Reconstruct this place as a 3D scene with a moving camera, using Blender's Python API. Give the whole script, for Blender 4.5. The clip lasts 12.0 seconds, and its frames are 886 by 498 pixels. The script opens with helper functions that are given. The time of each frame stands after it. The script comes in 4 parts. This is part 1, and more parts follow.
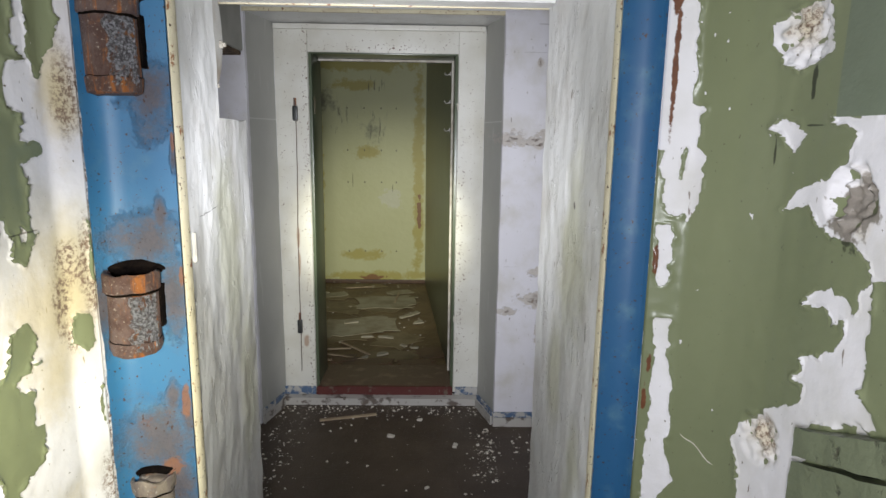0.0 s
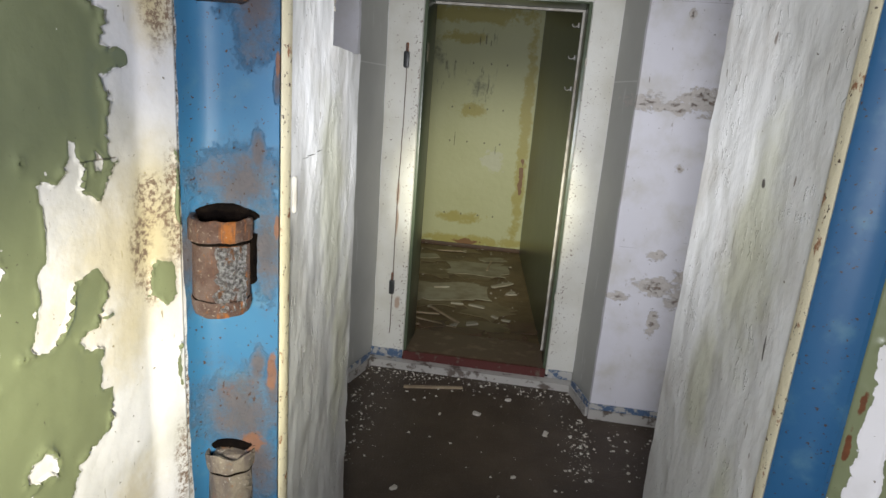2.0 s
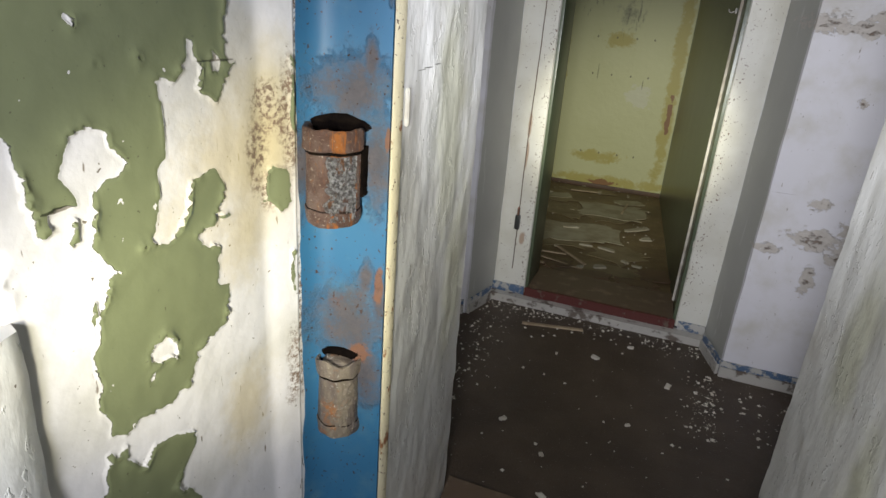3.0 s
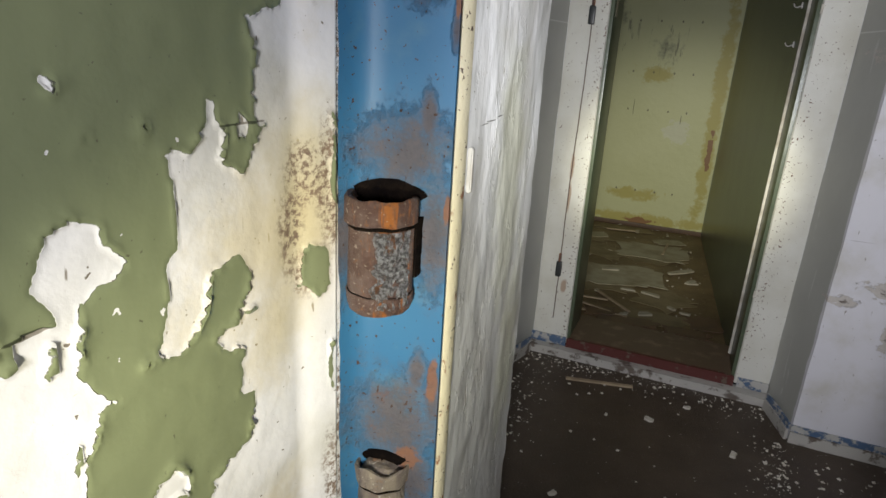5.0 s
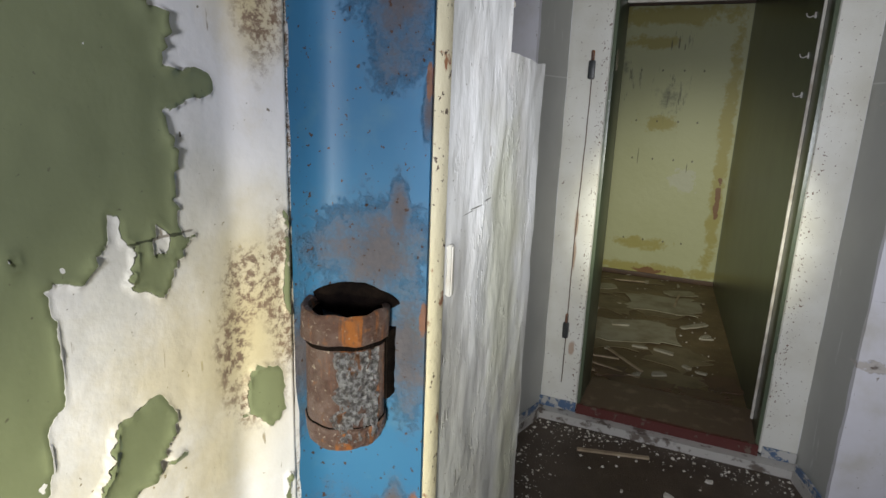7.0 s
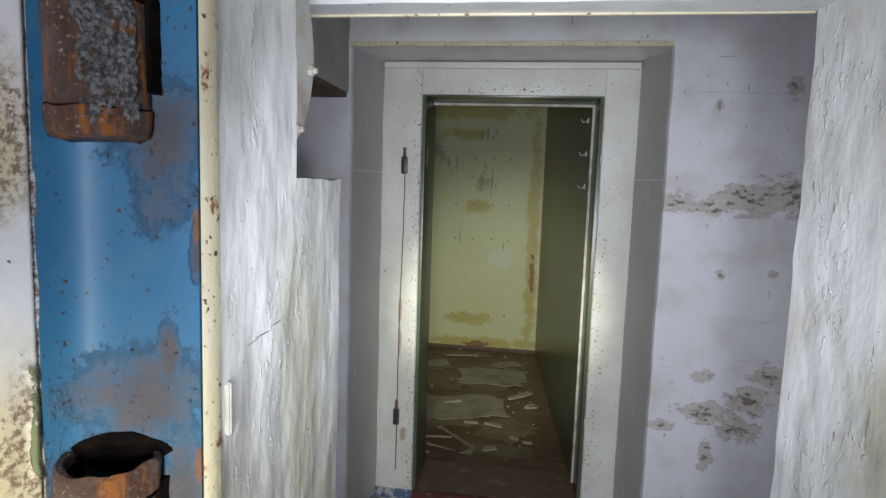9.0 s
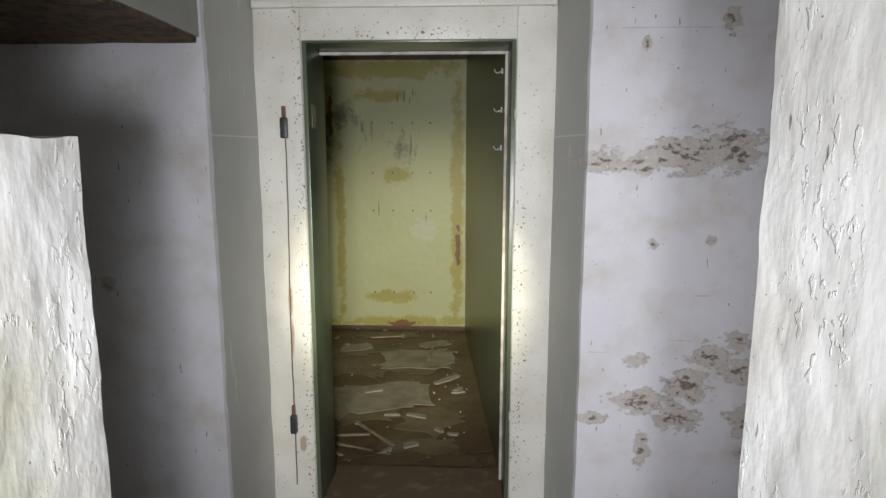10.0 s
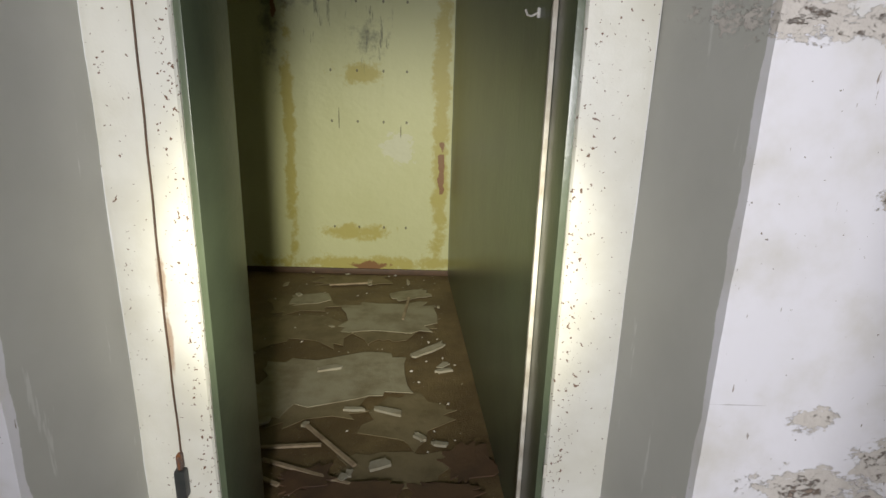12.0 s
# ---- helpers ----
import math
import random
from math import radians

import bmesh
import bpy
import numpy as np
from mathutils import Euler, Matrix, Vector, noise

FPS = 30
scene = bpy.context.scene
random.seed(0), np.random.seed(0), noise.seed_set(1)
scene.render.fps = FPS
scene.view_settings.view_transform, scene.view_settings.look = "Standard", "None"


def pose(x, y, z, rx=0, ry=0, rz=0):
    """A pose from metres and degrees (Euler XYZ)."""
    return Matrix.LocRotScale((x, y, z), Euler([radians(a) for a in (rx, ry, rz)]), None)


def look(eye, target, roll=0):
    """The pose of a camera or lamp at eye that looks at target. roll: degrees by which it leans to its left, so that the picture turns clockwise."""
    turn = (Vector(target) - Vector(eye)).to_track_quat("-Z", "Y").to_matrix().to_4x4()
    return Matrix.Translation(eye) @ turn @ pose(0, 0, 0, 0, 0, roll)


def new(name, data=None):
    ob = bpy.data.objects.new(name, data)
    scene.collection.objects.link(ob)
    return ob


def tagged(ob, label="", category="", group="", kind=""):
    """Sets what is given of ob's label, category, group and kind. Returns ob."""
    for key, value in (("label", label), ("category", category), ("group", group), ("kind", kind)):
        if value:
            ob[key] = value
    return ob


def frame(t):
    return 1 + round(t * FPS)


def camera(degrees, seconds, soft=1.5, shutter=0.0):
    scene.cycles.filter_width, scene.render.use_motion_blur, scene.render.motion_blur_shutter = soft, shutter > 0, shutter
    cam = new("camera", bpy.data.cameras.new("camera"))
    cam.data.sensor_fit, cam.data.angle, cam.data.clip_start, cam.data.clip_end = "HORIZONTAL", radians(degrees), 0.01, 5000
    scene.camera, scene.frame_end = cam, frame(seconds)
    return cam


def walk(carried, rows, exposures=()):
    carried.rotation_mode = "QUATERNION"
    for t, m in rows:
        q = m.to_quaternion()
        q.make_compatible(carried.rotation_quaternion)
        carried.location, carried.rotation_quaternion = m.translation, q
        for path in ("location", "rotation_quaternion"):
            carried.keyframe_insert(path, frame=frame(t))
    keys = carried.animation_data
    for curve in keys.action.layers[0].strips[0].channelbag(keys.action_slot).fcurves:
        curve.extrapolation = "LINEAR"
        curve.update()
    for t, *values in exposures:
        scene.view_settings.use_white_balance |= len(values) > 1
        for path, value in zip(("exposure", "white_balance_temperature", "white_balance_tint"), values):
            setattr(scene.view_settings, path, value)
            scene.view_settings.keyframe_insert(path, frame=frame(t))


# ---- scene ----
cam = camera(73.4, 12.0)
PATH = [
    (0, (1.311, 0.94, 1.676), (1.349, 2.905, 1.304), 0.8),
    (0.5, (1.335, 0.941, 1.675), (1.346, 2.907, 1.308), 0.8),
    (1, (1.35, 0.97, 1.669), (1.307, 2.935, 1.302), 0.9),
    (1.5, (1.289, 1.101, 1.658), (1.207, 3.059, 1.258), 2.6),
    (2, (1.201, 1.203, 1.626), (0.959, 3.125, 1.126), 4.5),
    (2.5, (1.217, 1.243, 1.61), (0.709, 3.07, 0.975), 5.0),
    (2.7, (1.226, 1.254, 1.582), (0.640, 3.032, 0.868), 5.0),
    (4.3, (1.246, 1.269, 1.574), (0.511, 2.981, 0.849), 2.5),
    (4.5, (1.224, 1.298, 1.587), (0.48, 3.025, 0.905), 2.3),
    (5, (1.089, 1.431, 1.59), (0.357, 3.183, 0.962), 3.3),
    (5.5, (1.029, 1.544, 1.583), (0.289, 3.277, 0.914), 3.9),
    (6, (1.036, 1.64, 1.564), (0.257, 3.351, 0.88), 3.3),
    (6.5, (1.052, 1.639, 1.58), (0.255, 3.364, 0.957), 2.5),
    (7, (1.062, 1.592, 1.636), (0.283, 3.369, 1.15), 2.1),
    (7.2, (1.063, 1.572, 1.663), (0.308, 3.374, 1.235), 2.1),
    (8.8, (1.125, 1.55, 1.736), (0.776, 3.508, 1.521), 2.3),
    (9, (1.143, 1.593, 1.716), (0.853, 3.56, 1.495), 1.9),
    (9.5, (1.22, 1.818, 1.7), (1.066, 3.794, 1.435), 1.3),
    (10, (1.27, 2.047, 1.694), (1.183, 4.02, 1.376), -0.0),
    (10.5, (1.216, 2.31, 1.659), (1.225, 4.275, 1.287), 0.3),
    (11, (1.164, 2.574, 1.612), (1.267, 4.52, 1.158), 0.7),
    (11.5, (1.168, 2.887, 1.535), (1.315, 4.815, 1.025), 0.7),
    (12, (1.154, 3.193, 1.575), (1.174, 5.103, 0.982), 1.6),
]
walk(cam, [(t, look(eye, target, roll)) for t, eye, target, roll in PATH],
     [(0, -0.0, 6450, 10), (1.5, 0.0, 6450, 10), (2.5, -0.15, 6500, 10), (4.3, -0.37, 6550, 10), (7.2, -0.40, 6350, 10), (9, -0.28, 6150, 10), (9.5, -0.1, 6250, 10),
      (10, 0.2, 6600, 10), (10.5, 0.45, 6700, 10), (11, 0.5, 6800, 10), (12, 0.45, 6750, 10)])

# ---- light: five still lamps added in place of the walker's moving torch, and a faint background ----
world = bpy.data.worlds.new("world")
scene.world = world
world.use_nodes = True
world.node_tree.nodes["Background"].inputs[0].default_value = (0.5, 0.55, 0.7, 1)
world.node_tree.nodes["Background"].inputs[1].default_value = 0.02


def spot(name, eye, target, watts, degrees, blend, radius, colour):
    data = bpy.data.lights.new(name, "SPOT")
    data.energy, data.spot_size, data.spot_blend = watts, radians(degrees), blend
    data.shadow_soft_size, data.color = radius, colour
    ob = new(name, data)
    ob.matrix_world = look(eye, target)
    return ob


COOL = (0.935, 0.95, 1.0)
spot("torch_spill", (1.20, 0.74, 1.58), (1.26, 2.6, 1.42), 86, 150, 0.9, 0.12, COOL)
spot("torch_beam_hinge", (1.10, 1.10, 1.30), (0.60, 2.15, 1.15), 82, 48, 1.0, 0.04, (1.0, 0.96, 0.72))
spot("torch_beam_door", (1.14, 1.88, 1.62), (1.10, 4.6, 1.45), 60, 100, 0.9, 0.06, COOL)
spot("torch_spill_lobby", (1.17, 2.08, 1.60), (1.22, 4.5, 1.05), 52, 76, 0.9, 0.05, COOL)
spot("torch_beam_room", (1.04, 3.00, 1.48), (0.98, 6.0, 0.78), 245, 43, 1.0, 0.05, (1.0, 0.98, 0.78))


# ---- materials ----
class Mat:
    """A node material with short ways to add nodes."""

    def __init__(self, name):
        self.m = bpy.data.materials.new(name)
        self.m.use_nodes = True
        self.t = self.m.node_tree
        self.bsdf = self.t.nodes["Principled BSDF"]
        self.pos = self.t.nodes.new("ShaderNodeNewGeometry").outputs["Position"]

    def put(self, sock, v):
        if isinstance(v, bpy.types.NodeSocket):
            self.t.links.new(v, sock)
        elif v is not None:
            if isinstance(v, tuple) and len(v) == 3 and sock.type == "RGBA":
                v = (*v, 1)
            sock.default_value = v

    def math(self, op, a, b=None, c=None, clamp=False):
        n = self.t.nodes.new("ShaderNodeMath")
        n.operation, n.use_clamp = op, clamp
        for s, v in zip(n.inputs, (a, b, c)):
            self.put(s, v)
        return n.outputs[0]

    def vec(self, op, a, b=None):
        n = self.t.nodes.new("ShaderNodeVectorMath")
        n.operation = op
        self.put(n.inputs[0], a)
        self.put(n.inputs[1], b)
        return n.outputs["Value"] if op in ("LENGTH", "DOT_PRODUCT") else n.outputs[0]

    def noise(self, scale, detail=4, rough=0.55, stretch=(1, 1, 1), warp=0.0):
        n = self.t.nodes.new("ShaderNodeTexNoise")
        self.put(n.inputs["Vector"], self.vec("MULTIPLY", self.pos, stretch))
        n.inputs["Scale"].default_value, n.inputs["Detail"].default_value = scale, detail
        n.inputs["Roughness"].default_value, n.inputs["Distortion"].default_value = rough, warp
        return n.outputs["Fac"]

    def cells(self, scale, stretch=(1, 1, 1)):
        n = self.t.nodes.new("ShaderNodeTexVoronoi")
        self.put(n.inputs["Vector"], self.vec("MULTIPLY", self.pos, stretch))
        n.inputs["Scale"].default_value = scale
        return n.outputs["Distance"]

    def step(self, v, lo, hi):
        n = self.t.nodes.new("ShaderNodeMapRange")
        n.interpolation_type = "SMOOTHSTEP"
        self.put(n.inputs[0], v)
        n.inputs[1].default_value, n.inputs[2].default_value = lo, hi
        return n.outputs[0]

    def mix(self, fac, a, b):
        n = self.t.nodes.new("ShaderNodeMix")
        n.data_type = "RGBA"
        self.put(n.inputs[0], fac)
        self.put(n.inputs[6], a)
        self.put(n.inputs[7], b)
        return n.outputs[2]

    def blobs(self, items, axes):
        """1 at the middle of each ellipse, 0 at its rim, less beyond. items: (u, v, ru, rv); axes: which of x, y, z are u and v."""
        best = None
        for u, v, ru, rv in items:
            c, k = [0, 0, 0], [0, 0, 0]
            c[axes[0]], c[axes[1]], k[axes[0]], k[axes[1]] = u, v, 1 / ru, 1 / rv
            d = self.vec("LENGTH", self.vec("MULTIPLY", self.vec("SUBTRACT", self.pos, tuple(c)), tuple(k)))
            f = self.math("SUBTRACT", 1.0, d)
            best = f if best is None else self.math("MAXIMUM", best, f)
        return best

    def done(self, colour, rough=0.6, height=None, depth=0.003, metal=0.0, strength=1.0):
        self.put(self.bsdf.inputs["Base Color"], colour)
        self.put(self.bsdf.inputs["Roughness"], rough)
        self.put(self.bsdf.inputs["Metallic"], metal)
        if height is not None:
            b = self.t.nodes.new("ShaderNodeBump")
            b.inputs["Distance"].default_value, b.inputs["Strength"].default_value = depth, strength
            self.put(b.inputs["Height"], height)
            self.t.links.new(b.outputs[0], self.bsdf.inputs["Normal"])
        return self.m


def plaster_colour(m, base=(0.78, 0.77, 0.76)):
    """Old white plaster with dirt at two scales."""
    c = m.mix(m.step(m.noise(5, 5), 0.42, 0.75), base, (0.60, 0.58, 0.55))
    c = m.mix(m.step(m.noise(65, 3, 0.5, (1, 1, 0.22)), 0.70, 0.73), c, (0.26, 0.22, 0.19))
    return m.mix(m.step(m.noise(90, 2), 0.72, 0.76), c, (0.18, 0.15, 0.12))


def peeled_green(name, white, green, axes, stains, band=None, halo=None, grime=None, rust=None):
    """Olive-green oil paint flaking off white plaster. white: bared places, green: what is left inside them."""
    m = Mat(name)
    rag = m.math("MULTIPLY", m.math("SUBTRACT", m.noise(15, 5, 0.54), 0.5), 2.4)
    if white is None:
        node = m.t.nodes.new("ShaderNodeAttribute")
        node.attribute_name = "bare"
        bare = m.math("ADD", node.outputs["Fac"], m.math("MULTIPLY", m.math("SUBTRACT", m.noise(120, 3), 0.5), 0.10))
    else:
        bare = m.math("ADD", m.blobs(white, axes), rag)
    if green:
        bare = m.math("SUBTRACT", bare, m.math("MULTIPLY", m.step(m.math("ADD", m.blobs(green, axes), rag), -0.02, 0.02), 9))
    bare = m.math("ADD", bare, m.math("MULTIPLY", m.step(m.noise(38, 3), 0.725, 0.74), 2.0))
    mask = m.step(bare, -0.012, 0.012)
    paint = m.mix(m.noise(3.5, 4), (0.167, 0.188, 0.102), (0.216, 0.238, 0.132))
    paint = m.mix(m.step(m.noise(120, 2), 0.70, 0.76), paint, (0.10, 0.10, 0.06))
    bared = plaster_colour(m, (0.76, 0.74, 0.76))
    if stains:
        s = m.math("ADD", m.blobs(stains, axes), m.math("MULTIPLY", m.math("SUBTRACT", m.noise(9, 7, 0.7), 0.5), 2.4))
        bared = m.mix(m.math("MULTIPLY", m.step(s, -0.3, 1.0), 0.6), bared, (0.55, 0.45, 0.24))
        if halo:
            soft = m.math("ADD", m.blobs(halo, axes), m.math("MULTIPLY", m.math("SUBTRACT", m.noise(5, 4), 0.5), 0.9))
            bared = m.mix(m.math("MULTIPLY", m.step(soft, 0.0, 1.0), 0.9), bared, m.mix(m.noise(22, 6, 0.65), (0.42, 0.33, 0.17), (0.62, 0.55, 0.36)))
        if grime:
            s = m.math("ADD", m.blobs(grime, axes), m.math("MULTIPLY", m.math("SUBTRACT", m.noise(12, 7, 0.7), 0.5), 1.8))
        grit = m.math("MULTIPLY", m.step(s, 0.05, 0.65), m.step(m.noise(95, 8, 0.78), 0.45, 0.57))
        bared = m.mix(grit, bared, m.mix(m.noise(30, 4), (0.10, 0.075, 0.06), (0.27, 0.17, 0.11)))
    # band: thin dark cracks, and bare mortar in holes with their shade painted in.
    if band:
        k = m.math("ADD", m.blobs(band, axes), m.math("MULTIPLY", m.math("SUBTRACT", m.noise(40, 3), 0.5), 2.0))
        k = m.step(k, 0.1, 0.35)
        paint, bared = m.mix(k, paint, (0.05, 0.055, 0.03)), m.mix(k, bared, m.mix(m.noise(60, 6, 0.7), (0.12, 0.095, 0.075), (0.36, 0.33, 0.29)))
    if rust:
        k = m.step(m.math("ADD", m.blobs(rust, (0, 2)), m.math("MULTIPLY", m.math("SUBTRACT", m.noise(34, 5, 0.65), 0.5), 2.2)), 0.15, 0.45)
        brown = m.mix(m.noise(70, 4), (0.075, 0.028, 0.016), (0.20, 0.075, 0.03))
        paint, bared = m.mix(k, paint, brown), m.mix(k, bared, brown)
    lip = -0.25 if white is None else -1.5
    h = m.math("ADD", m.math("MULTIPLY", mask, lip), m.math("MULTIPLY", m.noise(22, 5, 0.5), m.math("ADD", 0.22, m.math("MULTIPLY", mask, 0.22))))
    return m.done(m.mix(mask, paint, bared), m.math("ADD", 0.34, m.math("MULTIPLY", mask, 0.4)), h, 0.006)


WEST_BARE = [(2.14, 1.1, 0.12, 9.0), (1.55, 1.0, 0.13, 0.3)]
WEST_STAIN = [(2.115, 1.37, 0.085, 0.14), (2.02, 1.33, 0.14, 0.16), (2.05, 1.20, 0.07, 0.10), (2.12, 1.74, 0.05, 0.12), (2.02, 0.85, 0.08, 0.12)]
EAST_BARE = [(2.30, 1.75, 0.125, 0.30), (2.26, 1.05, 0.09, 0.24), (1.76, 1.37, 0.03, 0.14)]
# Brown broken plaster in the three east holes, coloured dark for their shade too.
EAST_HOLE_TONE = [(2.0, 1.87, 0.04, 0.05), (1.83, 1.58, 0.045, 0.05), (1.99, 1.12, 0.05, 0.05)]
WEST_HALO = [(2.10, 1.34, 0.11, 0.26), (2.12, 1.75, 0.05, 0.14)]
WEST_GRIME = [(2.085, 1.34, 0.035, 0.11), (2.11, 1.42, 0.05, 0.07), (2.15, 1.38, 0.035, 0.16), (2.12, 1.27, 0.05, 0.05), (2.14, 1.76, 0.04, 0.12), (2.15, 0.9, 0.03, 0.12), (2.168, 1.60, 0.010, 0.35), (2.168, 1.0, 0.010, 0.3)]
GREEN_L = peeled_green("peeled_green_paint", WEST_BARE, [], (1, 2), WEST_STAIN, halo=WEST_HALO, grime=WEST_GRIME)
GREEN_R = peeled_green("flaking_green_paint", EAST_BARE, [], (1, 2), EAST_HOLE_TONE)
SKIN_L = peeled_green("torn_green_paint", None, None, (1, 2), WEST_STAIN, band=[(1.56, 1.255, 0.05, 0.022), (2.0, 1.496, 0.05, 0.0022), (1.72, 1.337, 0.03, 0.003)], halo=WEST_HALO, grime=WEST_GRIME)
SKIN_R = peeled_green("torn_olive_paint", None, None, (1, 2), EAST_HOLE_TONE, rust=[(1.806, 1.80, 0.007, 0.16), (1.800, 1.96, 0.012, 0.04), (1.797, 1.42, 0.007, 0.05), (1.795, 1.10, 0.006, 0.05), (1.80, 1.18, 0.006, 0.03)], band=[(1.835, 1.575, 0.060, 0.065), (1.945, 1.703, 0.03, 0.002), (2.03, 1.655, 0.003, 0.035), (1.96, 1.775, 0.007, 0.03)])


def white_plaster(name, stains, axes, lump=22, depth=0.006, tint=(0.50, 0.50, 0.33), cracks=()):
    """Lumpy, brushed white plaster with yellowed places."""
    m = Mat(name)
    c = plaster_colour(m, (0.76, 0.76, 0.755))
    if stains:
        s = m.math("ADD", m.blobs(stains, axes), m.math("MULTIPLY", m.math("SUBTRACT", m.noise(7, 5, 0.6), 0.5), 1.5))
        c = m.mix(m.math("MULTIPLY", m.step(s, 0.0, 0.8), 0.6), c, tint)
    if cracks:
        k = m.math("ADD", m.blobs(cracks, axes), m.math("MULTIPLY", m.math("SUBTRACT", m.noise(60, 3), 0.5), 1.2))
        c = m.mix(m.step(k, 0.05, 0.4), c, (0.08, 0.07, 0.06))
    flaky = m.math("MULTIPLY", m.step(m.noise(lump * 2.6, 4, 0.55, (1, 1, 0.6)), 0.56, 0.64), m.step(m.noise(6, 3), 0.48, 0.62))
    h = m.math("ADD", m.noise(lump * 0.55, 5, 0.42, (1, 1, 0.7)), m.math("MULTIPLY", flaky, 0.16))
    h = m.math("ADD", h, m.math("MULTIPLY", m.noise(lump * 6, 3, 0.5, (1, 1, 0.25)), 0.05))
    return m.done(c, 0.33, h, depth * 2.0)


REVEAL_L = white_plaster("lumpy_white_plaster", [(2.6, 1.35, 0.2, 0.4), (2.75, 0.9, 0.15, 0.4)], (1, 2), 22, 0.006, (0.52, 0.52, 0.36), [(2.46, 1.488, 0.035, 0.0012), (2.41, 1.484, 0.03, 0.0012), (2.37, 1.481, 0.03, 0.001)])
REVEAL_R = white_plaster("stained_white_plaster", [(2.5, 1.35, 0.16, 0.35), (2.62, 1.0, 0.1, 0.3), (2.4, 0.8, 0.1, 0.2)], (1, 2), 23, 0.006, (0.52, 0.52, 0.36), [(2.35, 1.2, 0.004, 0.03), (2.50, 1.5, 0.012, 0.012)])
LINTEL = white_plaster("white_lintel_paint", [], (0, 2), 20, 0.002)


def bare_patches(name, holes, axes, cracks=()):
    """White limewash with scabs fallen to brown render."""
    m = Mat(name)
    c = plaster_colour(m, (0.74, 0.73, 0.78))
    rag = m.math("MULTIPLY", m.math("SUBTRACT", m.noise(16, 10, 0.76, (1, 1, 1.8)), 0.5), 3.8)
    v = m.math("ADD", m.blobs(holes, axes), rag)
    mask = m.step(v, 0.10, 0.15)
    core = m.step(m.math("ADD", v, m.math("MULTIPLY", m.math("SUBTRACT", m.noise(26, 8, 0.78, (1, 1, 1.8)), 0.5), 4.5)), 0.75, 1.25)
    deep = m.mix(m.noise(28, 6, 0.65), (0.66, 0.62, 0.58), (0.47, 0.43, 0.40))
    deep = m.mix(core, deep, m.mix(m.noise(45, 5), (0.36, 0.27, 0.215), (0.20, 0.155, 0.13)))
    h = m.math("ADD", m.math("ADD", m.math("MULTIPLY", mask, -0.35), m.math("MULTIPLY", core, -0.5)), m.math("MULTIPLY", m.noise(30, 5), m.math("ADD", 0.12, mask)))
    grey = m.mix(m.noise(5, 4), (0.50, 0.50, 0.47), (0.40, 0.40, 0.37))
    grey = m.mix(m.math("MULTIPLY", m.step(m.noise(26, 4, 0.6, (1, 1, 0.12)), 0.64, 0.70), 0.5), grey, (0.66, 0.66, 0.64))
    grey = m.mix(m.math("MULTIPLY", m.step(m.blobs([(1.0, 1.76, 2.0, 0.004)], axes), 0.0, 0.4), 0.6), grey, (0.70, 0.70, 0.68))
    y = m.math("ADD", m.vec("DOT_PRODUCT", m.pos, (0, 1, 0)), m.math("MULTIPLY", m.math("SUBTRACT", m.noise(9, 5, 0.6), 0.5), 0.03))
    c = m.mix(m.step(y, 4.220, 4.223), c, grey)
    if cracks:
        c = m.mix(m.math("MULTIPLY", m.step(m.math("ADD", m.blobs(cracks, axes), m.math("MULTIPLY", m.math("SUBTRACT", m.noise(40, 3), 0.5), 1.5)), 0.0, 0.5), 0.6), c, (0.25, 0.23, 0.24))
    return m.done(m.mix(mask, c, deep), m.math("ADD", 0.55, m.math("MULTIPLY", mask, 0.3)), h, 0.005)


WALL_FACE = bare_patches("limewash_with_bare_scabs", [
    (1.75, 1.665, 0.10, 0.045), (1.88, 1.655, 0.09, 0.04), (2.03, 1.69, 0.15, 0.075), (2.20, 1.71, 0.12, 0.085), (2.52, 1.50, 0.13, 0.42), (2.60, 1.2, 0.07, 1.2),
    (1.92, 0.77, 0.12, 0.05), (2.08, 0.83, 0.10, 0.075), (2.17, 0.95, 0.09, 0.05), (2.27, 1.01, 0.07, 0.04), (2.06, 0.71, 0.09, 0.06), (1.74, 0.70, 0.06, 0.03), (1.93, 0.575, 0.035, 0.07),
    (1.89, 0.93, 0.05, 0.03), (2.28, 0.90, 0.08, 0.05), (2.33, 0.70, 0.09, 0.08), (2.36, 0.57, 0.07, 0.08), (1.876, 2.07, 0.014, 0.035), (1.936, 1.37, 0.03, 0.02), (2.14, 1.383, 0.025, 0.02),
    (2.16, 2.14, 0.03, 0.05)], (0, 2), [(1.95, 2.118, 0.25, 0.0012), (1.74, 0.96, 0.06, 0.0012), (2.05, 1.01, 0.06, 0.0012), (1.90, 2.26, 0.05, 0.002), (2.12, 1.18, 0.05, 0.0015)])


WALL_PLAIN = bare_patches("limewash_with_grey_return", [(-0.1, 1.2, 0.03, 0.03), (0.1, 0.2, 0.1, 0.05)], (0, 2))


def plain(name, colour, dirt, rough, scale=6, depth=0.002, speck=0.0, speck_colour=(0.12, 0.06, 0.03), metal=0.0, speck_size=70):
    """Paint or wood with blotches, grain and fly specks."""
    m = Mat(name)
    c = m.mix(m.step(m.noise(scale, 5), 0.35, 0.75), colour, dirt)
    if speck:
        c = m.mix(m.step(m.noise(speck_size, 2), speck, speck + 0.03), c, speck_colour)
    h = m.math("ADD", m.noise(scale * 5, 5), m.math("MULTIPLY", m.noise(140, 2), 0.3))
    return m.done(c, rough, h, depth, metal)


